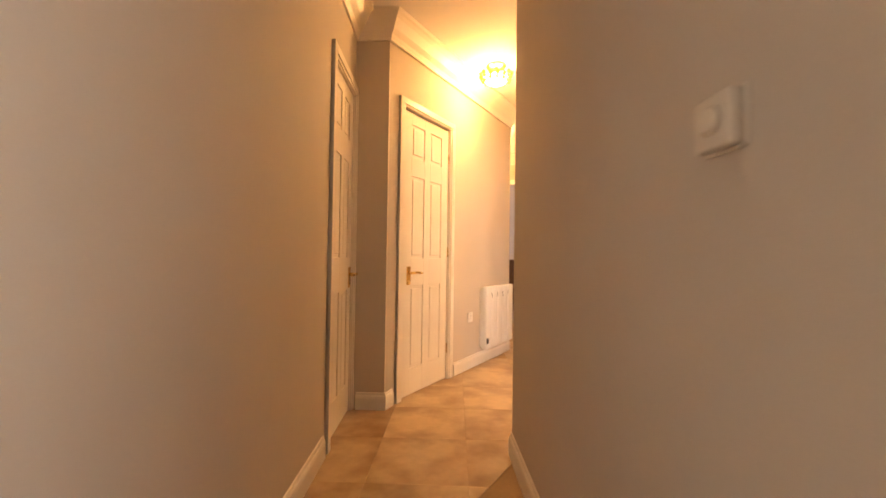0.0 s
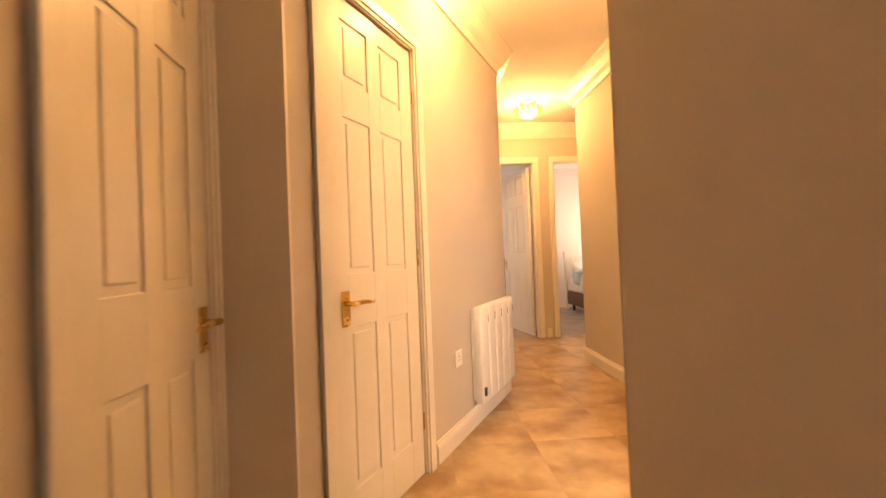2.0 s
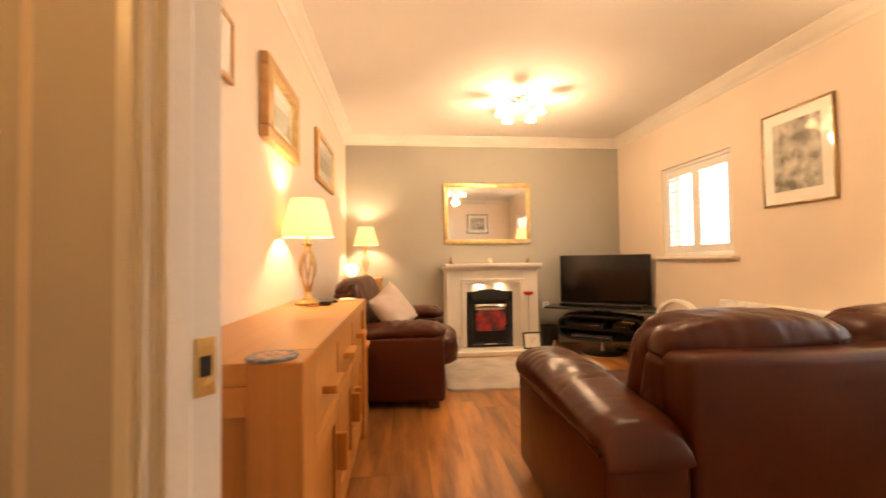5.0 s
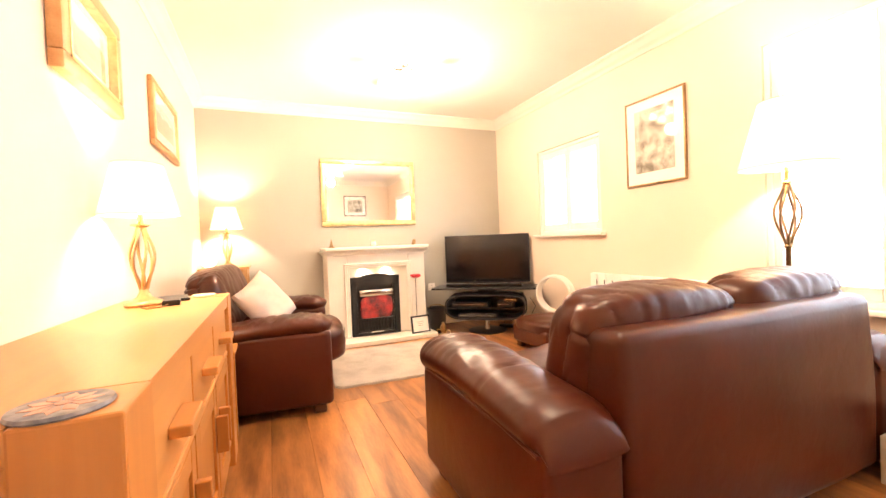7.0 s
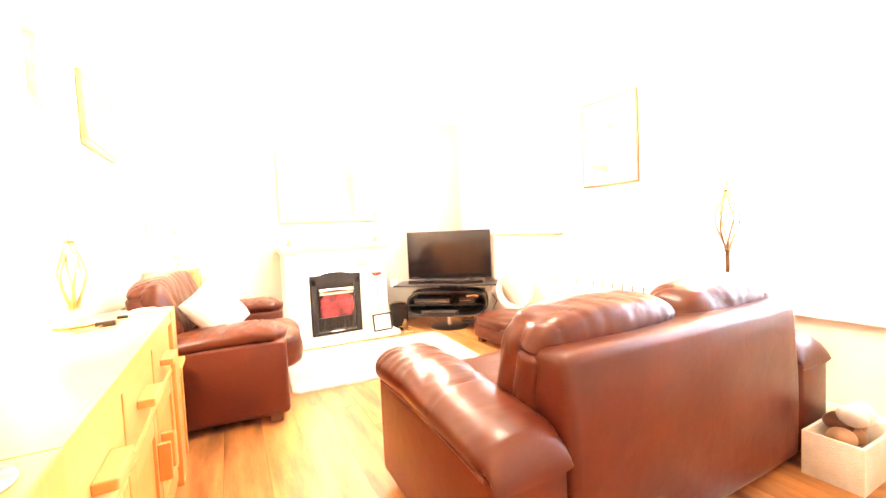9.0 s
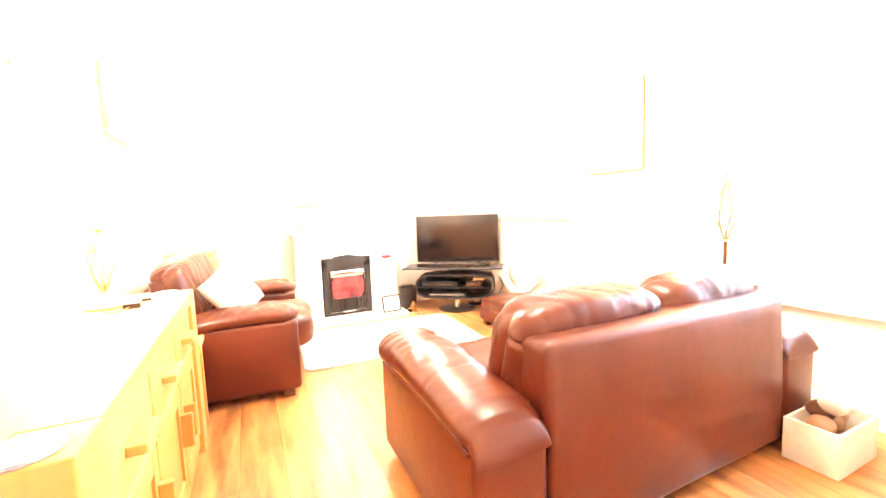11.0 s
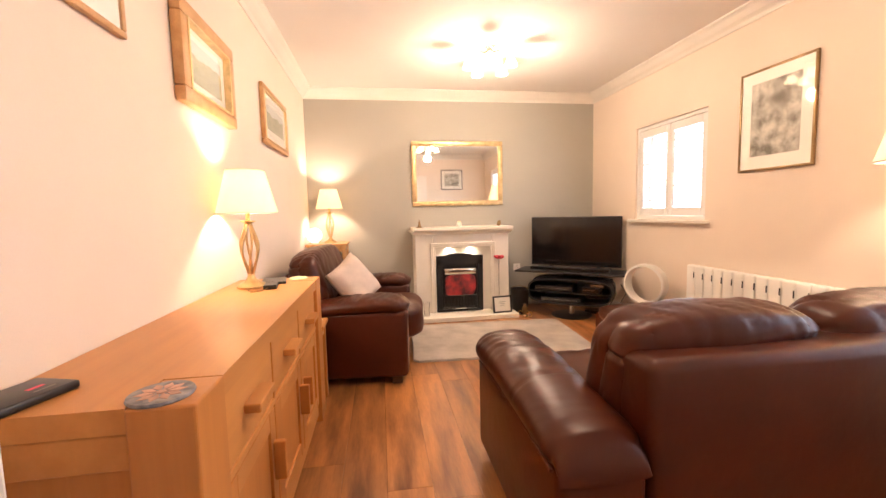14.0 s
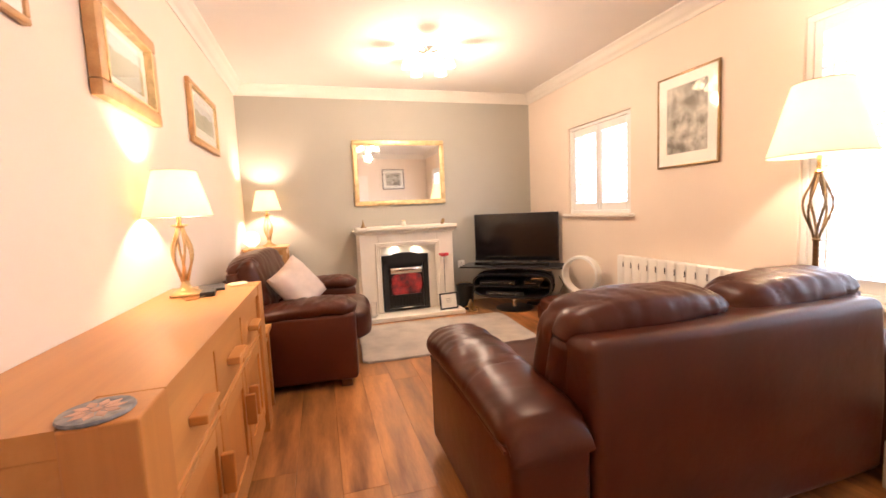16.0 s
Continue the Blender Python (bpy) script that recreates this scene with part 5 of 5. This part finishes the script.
panel_radiator("electric_radiator", "long white electric radiator under the picture", pose(4.985, 0.50, 0, 0, 0, 180), 1.195, 0.15, 0.67, 0.085, 13)

# ---- rug, ceiling fitting, standing lamp, basket ----
rug = tagged(part("rug", prism([(4.97 + 0.0, 2.86), (4.90, 1.44), (4.93, 1.39), (5.86, 1.33), (5.92, 1.37), (5.99, 2.80), (5.95, 2.85), (5.02, 2.90)], 0.0, 0.016, r=0.006), RUG), "beige short-pile rug in front of the hearth", "rug")

def arm_fitting(m):
    fitting = thing("ceiling_light", "lit ceiling fitting with frosted glass shades and chrome arms", "ceiling light", m, "living room ceiling lights")
    part("ceiling_plate", lathe([(0.09, 0), (0.09, -0.012), (0.06, -0.022), (0.015, -0.03), (0.012, -0.10), (0.02, -0.12), (0.004, -0.135)], 28), CHROME, fitting, smooth=True)
    for k in range(5):
        a = 2 * math.pi * (k + 0.3) / 5
        ca, sa = math.cos(a), math.sin(a)
        arm = part("arm", tube([(0.02 * ca, 0.02 * sa, -0.09), (0.10 * ca, 0.10 * sa, -0.075), (0.17 * ca, 0.17 * sa, -0.09), (0.185 * ca, 0.185 * sa, -0.11)], 0.006, 8), CHROME, fitting, smooth=True)
        part("glass_shade", lathe([(0.016, -0.10), (0.030, -0.112), (0.046, -0.15), (0.052, -0.175), (0.049, -0.174), (0.028, -0.115)], 20, m=pose(0.185 * ca, 0.185 * sa, 0), caps=False), LIT_GLASS, arm, "glowing frosted glass shade", smooth=True)
    return fitting


arm_fitting(pose(5.42, 2.15, 2.53))
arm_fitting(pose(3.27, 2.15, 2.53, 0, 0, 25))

floor_lamp = thing("floor_lamp", "lit standing lamp with cream shade and twisted iron cage", "floor lamp", pose(3.33, 0.74, 0))
part("base", lathe([(0.082, 0), (0.085, 0.01), (0.075, 0.022), (0.03, 0.035), (0.014, 0.06)], 32), BRONZE, floor_lamp, smooth=True)
part("pole", lathe([(0.013, 0.05), (0.013, 0.90), (0.020, 0.91), (0.012, 0.93)], 14), BRONZE, floor_lamp, smooth=True)
cage_stem(floor_lamp, 0.92, 1.24, 0.038, 6, BRONZE)
part("collar", lathe([(0.014, 1.235), (0.022, 1.25), (0.010, 1.262), (0.010, 1.33)], 16), BRASS, floor_lamp, smooth=True)
part("shade", lathe([(0.211, 1.333), (0.213, 1.335), (0.118, 1.683), (0.116, 1.683), (0.2095, 1.335)], 48, caps=False), SHADE, floor_lamp, "cream fabric cone shade, lit", smooth=True)
for r, z in ((0.212, 1.333), (0.118, 1.683)):
    part("shade_wire", tube([(r * math.cos(2 * math.pi * k / 40), r * math.sin(2 * math.pi * k / 40), z) for k in range(40)], 0.003, 6, closed=True), FABRIC, floor_lamp)
part("bulb", lathe([(0.008, 1.38), (0.014, 1.41), (0.014, 1.44), (0.009, 1.465), (0.002, 1.47)], 16), LIT_GLASS, floor_lamp, "lit bulb", smooth=True)

basket = thing("storage_basket", "pale fabric storage basket holding toys and card", "basket", pose(2.742, 0.965, 0, 0, 0, 0))
b = bmesh.new()
for lo, hi in (((-0.10, -0.17), (0.10, -0.155)), ((-0.10, 0.155), (0.10, 0.17)), ((-0.10, -0.155), (-0.085, 0.155)), ((0.085, -0.155), (0.10, 0.155))):
    box((lo[0], lo[1], 0), (hi[0], hi[1], 0.19), 0.005, 2, bm=b)
part("sides", b, WICKER, basket, smooth=True)
part("bottom", box((-0.09, -0.16, 0), (0.09, 0.16, 0.012)), WICKER, basket)
for k in range(7):
    toy = tagged(part("soft_toy", pillow((0.09, 0.10, 0.08), 2.2, 6, 0.02, k, m=pose(2.742 + 0.035 * math.sin(k * 2.1), 0.882 + 0.028 * k, 0.165 + 0.05 * (k % 3), 20 * k, 15 * k)), (CARD, LEATHER, FABRIC, CARD, DARK_WOOD, RUG, CARD)[k], smooth=True), "small brown stuffed toy in the basket", "toy", "toys in the basket")


# ---- windows ----
def window(name, label, x0, x1, z0, z1, panels):
    """A shuttered window in the right-hand wall: white frame, glazing, sill and louvred shutters."""
    ob = labelled(thing(name, label, "window"), label, "window")
    w = 0.05
    b = bmesh.new()
    for lo, hi in (((x0, z0), (x1, z0 + w)), ((x0, z1 - w), (x1, z1)), ((x0, z0 + w), (x0 + w, z1 - w)), ((x1 - w, z0 + w), (x1, z1 - w))):
        box((lo[0], 0.275, lo[1]), (hi[0], 0.335, hi[1]), 0.004, 1, bm=b)
    part("window_frame", b, GLOSS, ob)
    part("pane", box((x0 + w - 0.005, 0.300, z0 + w - 0.005), (x1 - w + 0.005, 0.306, z1 - w + 0.005)), GLASS, ob).visible_shadow = False
    part("window_sill", box((x0 - 0.05, 0.345, z0 - 0.028), (x1 + 0.05, 0.56, z0 - 0.002), 0.006, 2), GLOSS, ob)
    b = bmesh.new()
    e = 0.035
    for lo, hi in (((x0 + 0.002, z1 - e), (x1 - 0.002, z1 - 0.002)), ((x0 + 0.002, z0), (x0 + e, z1 - e)), ((x1 - e, z0), (x1 - 0.002, z1 - e)), ((x0 + e, z0), (x1 - e, z0 + e))):
        box((lo[0], 0.440, lo[1]), (hi[0], 0.485, hi[1]), 0.004, 1, bm=b)
    part("shutter_frame", b, SHUTTER, ob)
    pw = (x1 - x0 - 2 * e) / panels
    for k in range(panels):
        a = x0 + e + k * pw
        shutter = part("shutter", box((a + 0.002, 0.448, z0 + e + 0.002), (a + 0.045, 0.478, z1 - e - 0.002), 0.004, 1), SHUTTER, ob, "white louvred shutter leaf")
        part("shutter_stile", box((a + pw - 0.045, 0.448, z0 + e + 0.002), (a + pw - 0.002, 0.478, z1 - e - 0.002), 0.004, 1), SHUTTER, shutter)
        for zr in (z0 + e + 0.002, z1 - e - 0.072):
            part("shutter_rail", box((a + 0.046, 0.449, zr), (a + pw - 0.046, 0.477, zr + 0.07), 0.003, 1), SHUTTER, shutter)
        z = z0 + e + 0.10
        while z < z1 - e - 0.09:
            part("louvre", box((a + 0.046, -0.030, -0.004), (a + pw - 0.046, 0.030, 0.004), 0.002, 1, m=pose(0, 0.463, z, -12)), SHUTTER, shutter)
            z += 0.058
        part("tilt_rod", box((a + pw * 0.78, 0.496, z0 + e + 0.09), (a + pw * 0.78 + 0.010, 0.504, z1 - e - 0.09), 0.002, 1), SHUTTER, shutter)
    return ob


window("window_1", "small white window with louvred shutters above the radiator", 4.90, 5.83, 1.04, 1.95, 2)
window("window_2", "tall white window with louvred shutters behind the sofa", 1.95, 3.57, 0.58, 2.11, 3)

# ---- outside ----
labelled(part("ground", box((-60, -160, -0.35), (70, 0.2, -0.30)), LAWN), "lawn outside the windows", "ground")
hedge = tagged(part("hedge", pillow((14, 1.2, 2.2), 6, 24, 0.25, 3, m=pose(3.5, -5.5, 0.7)), FOLIAGE, smooth=True), "clipped green hedge beyond the lawn", "hedge", kind="stuff")

# ---- floor pieces ----
labelled(part("floor_bedroom", box((-1.4, 6.0, -0.09), (7.6, 10.8, -0.010)), CARPET), "grey carpet of the bedrooms", "floor")
floor_hall = labelled(part("floor_hall", prism([plan(C, 0.05, -0.65), plan(C, 1.25, -0.65), plan(C, 1.15, 2.55), plan(T, -0.43, 2.75), plan(T, -0.43, 5.30), plan(C, 2.35, 4.8), plan(C, 3.45, 5.67), plan(C, 3.45, 6.81), plan(C, 1.33, 6.81), plan(C, 1.33, 5.0), plan(S, -1.35, 5.0), plan(S, -1.35, 2.9), plan(C, 0.05, 3.3)], -0.10, -0.004), GROUT), "beige stone-effect tiled hall floor", "floor")
SIDE, GAP = 0.45, 0.0007
for i in range(-1, 9):
    for j in range(-2, 16):
        x0, y0 = 0.145 + i * SIDE - 0.17, j * SIDE + 0.10
        square = [plan(C, x0 + GAP, y0 + GAP), plan(C, x0 + SIDE - GAP, y0 + GAP), plan(C, x0 + SIDE - GAP, y0 + SIDE - GAP), plan(C, x0 + GAP, y0 + SIDE - GAP)]
        limits = [((-math.cos(radians(7.5)), math.sin(radians(7.5))), -0.06), ((math.sin(radians(7.5)), math.cos(radians(7.5))), 6.81), ((-math.sin(radians(7.5)), -math.cos(radians(7.5))), 0.65)]
        if y0 < 2.2:
            limits += [((math.cos(radians(7.5)), -math.sin(radians(7.5))), 1.20)]
        if y0 < 5.0:
            limits += [((math.cos(radians(38.74)), -math.sin(radians(38.74))), -0.396)]
        if y0 >= 5.0:
            limits += [((math.cos(radians(7.5)), -math.sin(radians(7.5))), 3.44)]
        if y0 > 3.3:
            limits += [((-math.cos(radians(37.5)), math.sin(radians(37.5))), 1.36)] if y0 < 4.6 else [((-math.cos(radians(7.5)), math.sin(radians(7.5))), -1.32)]
        for normal, limit in limits:
            square = clip(square, normal, limit) if len(square) > 2 else square
        if len(square) < 3:
            continue
        part("tile", prism(square, -0.05, 0.0, r=0.0), TILE, floor_hall)
labelled(part("floor_threshold", box((-0.448, 3.363, -0.02), (-0.408, 4.213, 0.006), 0.003, 2), BRASS, m=T), "brass threshold strip in the doorway", "threshold")
floor_room = labelled(part("floor_room", prism([(6.74, 3.95), (6.74, 0.45), (1.20, 0.45), (1.45, 2.42), (2.63, 3.95)], -0.10, -0.003), UNDERLAY), "warm brown oak laminate floor", "floor")
rng = random.Random(4)
WIDE, LONG = 0.192, 1.285
y = 0.44
while y < 3.96:
    x = 1.1 - rng.random() * LONG
    while x < 6.76:
        strip = [(x + 0.0008, y + 0.0008), (x + LONG - 0.0008, y + 0.0008), (x + LONG - 0.0008, y + WIDE - 0.0008), (x + 0.0008, y + WIDE - 0.0008)]
        for normal, limit in [((1, 0), 6.74), ((0, 1), 3.95), ((0, -1), -0.45), ((-math.cos(radians(38.74)), math.sin(radians(38.74))), 0.394), ((-math.cos(radians(7.5)), math.sin(radians(7.5))), -1.14)]:
            strip = clip(strip, normal, limit) if len(strip) > 2 else strip
        if len(strip) > 2:
            cx, cy = x + LONG / 2, y + WIDE / 2
            part("plank", prism([(p - cx, q - cy) for p, q in strip], -0.02, 0.0), PLANK, floor_room, m=pose(cx, cy, 0))
        x += LONG
    y += WIDE
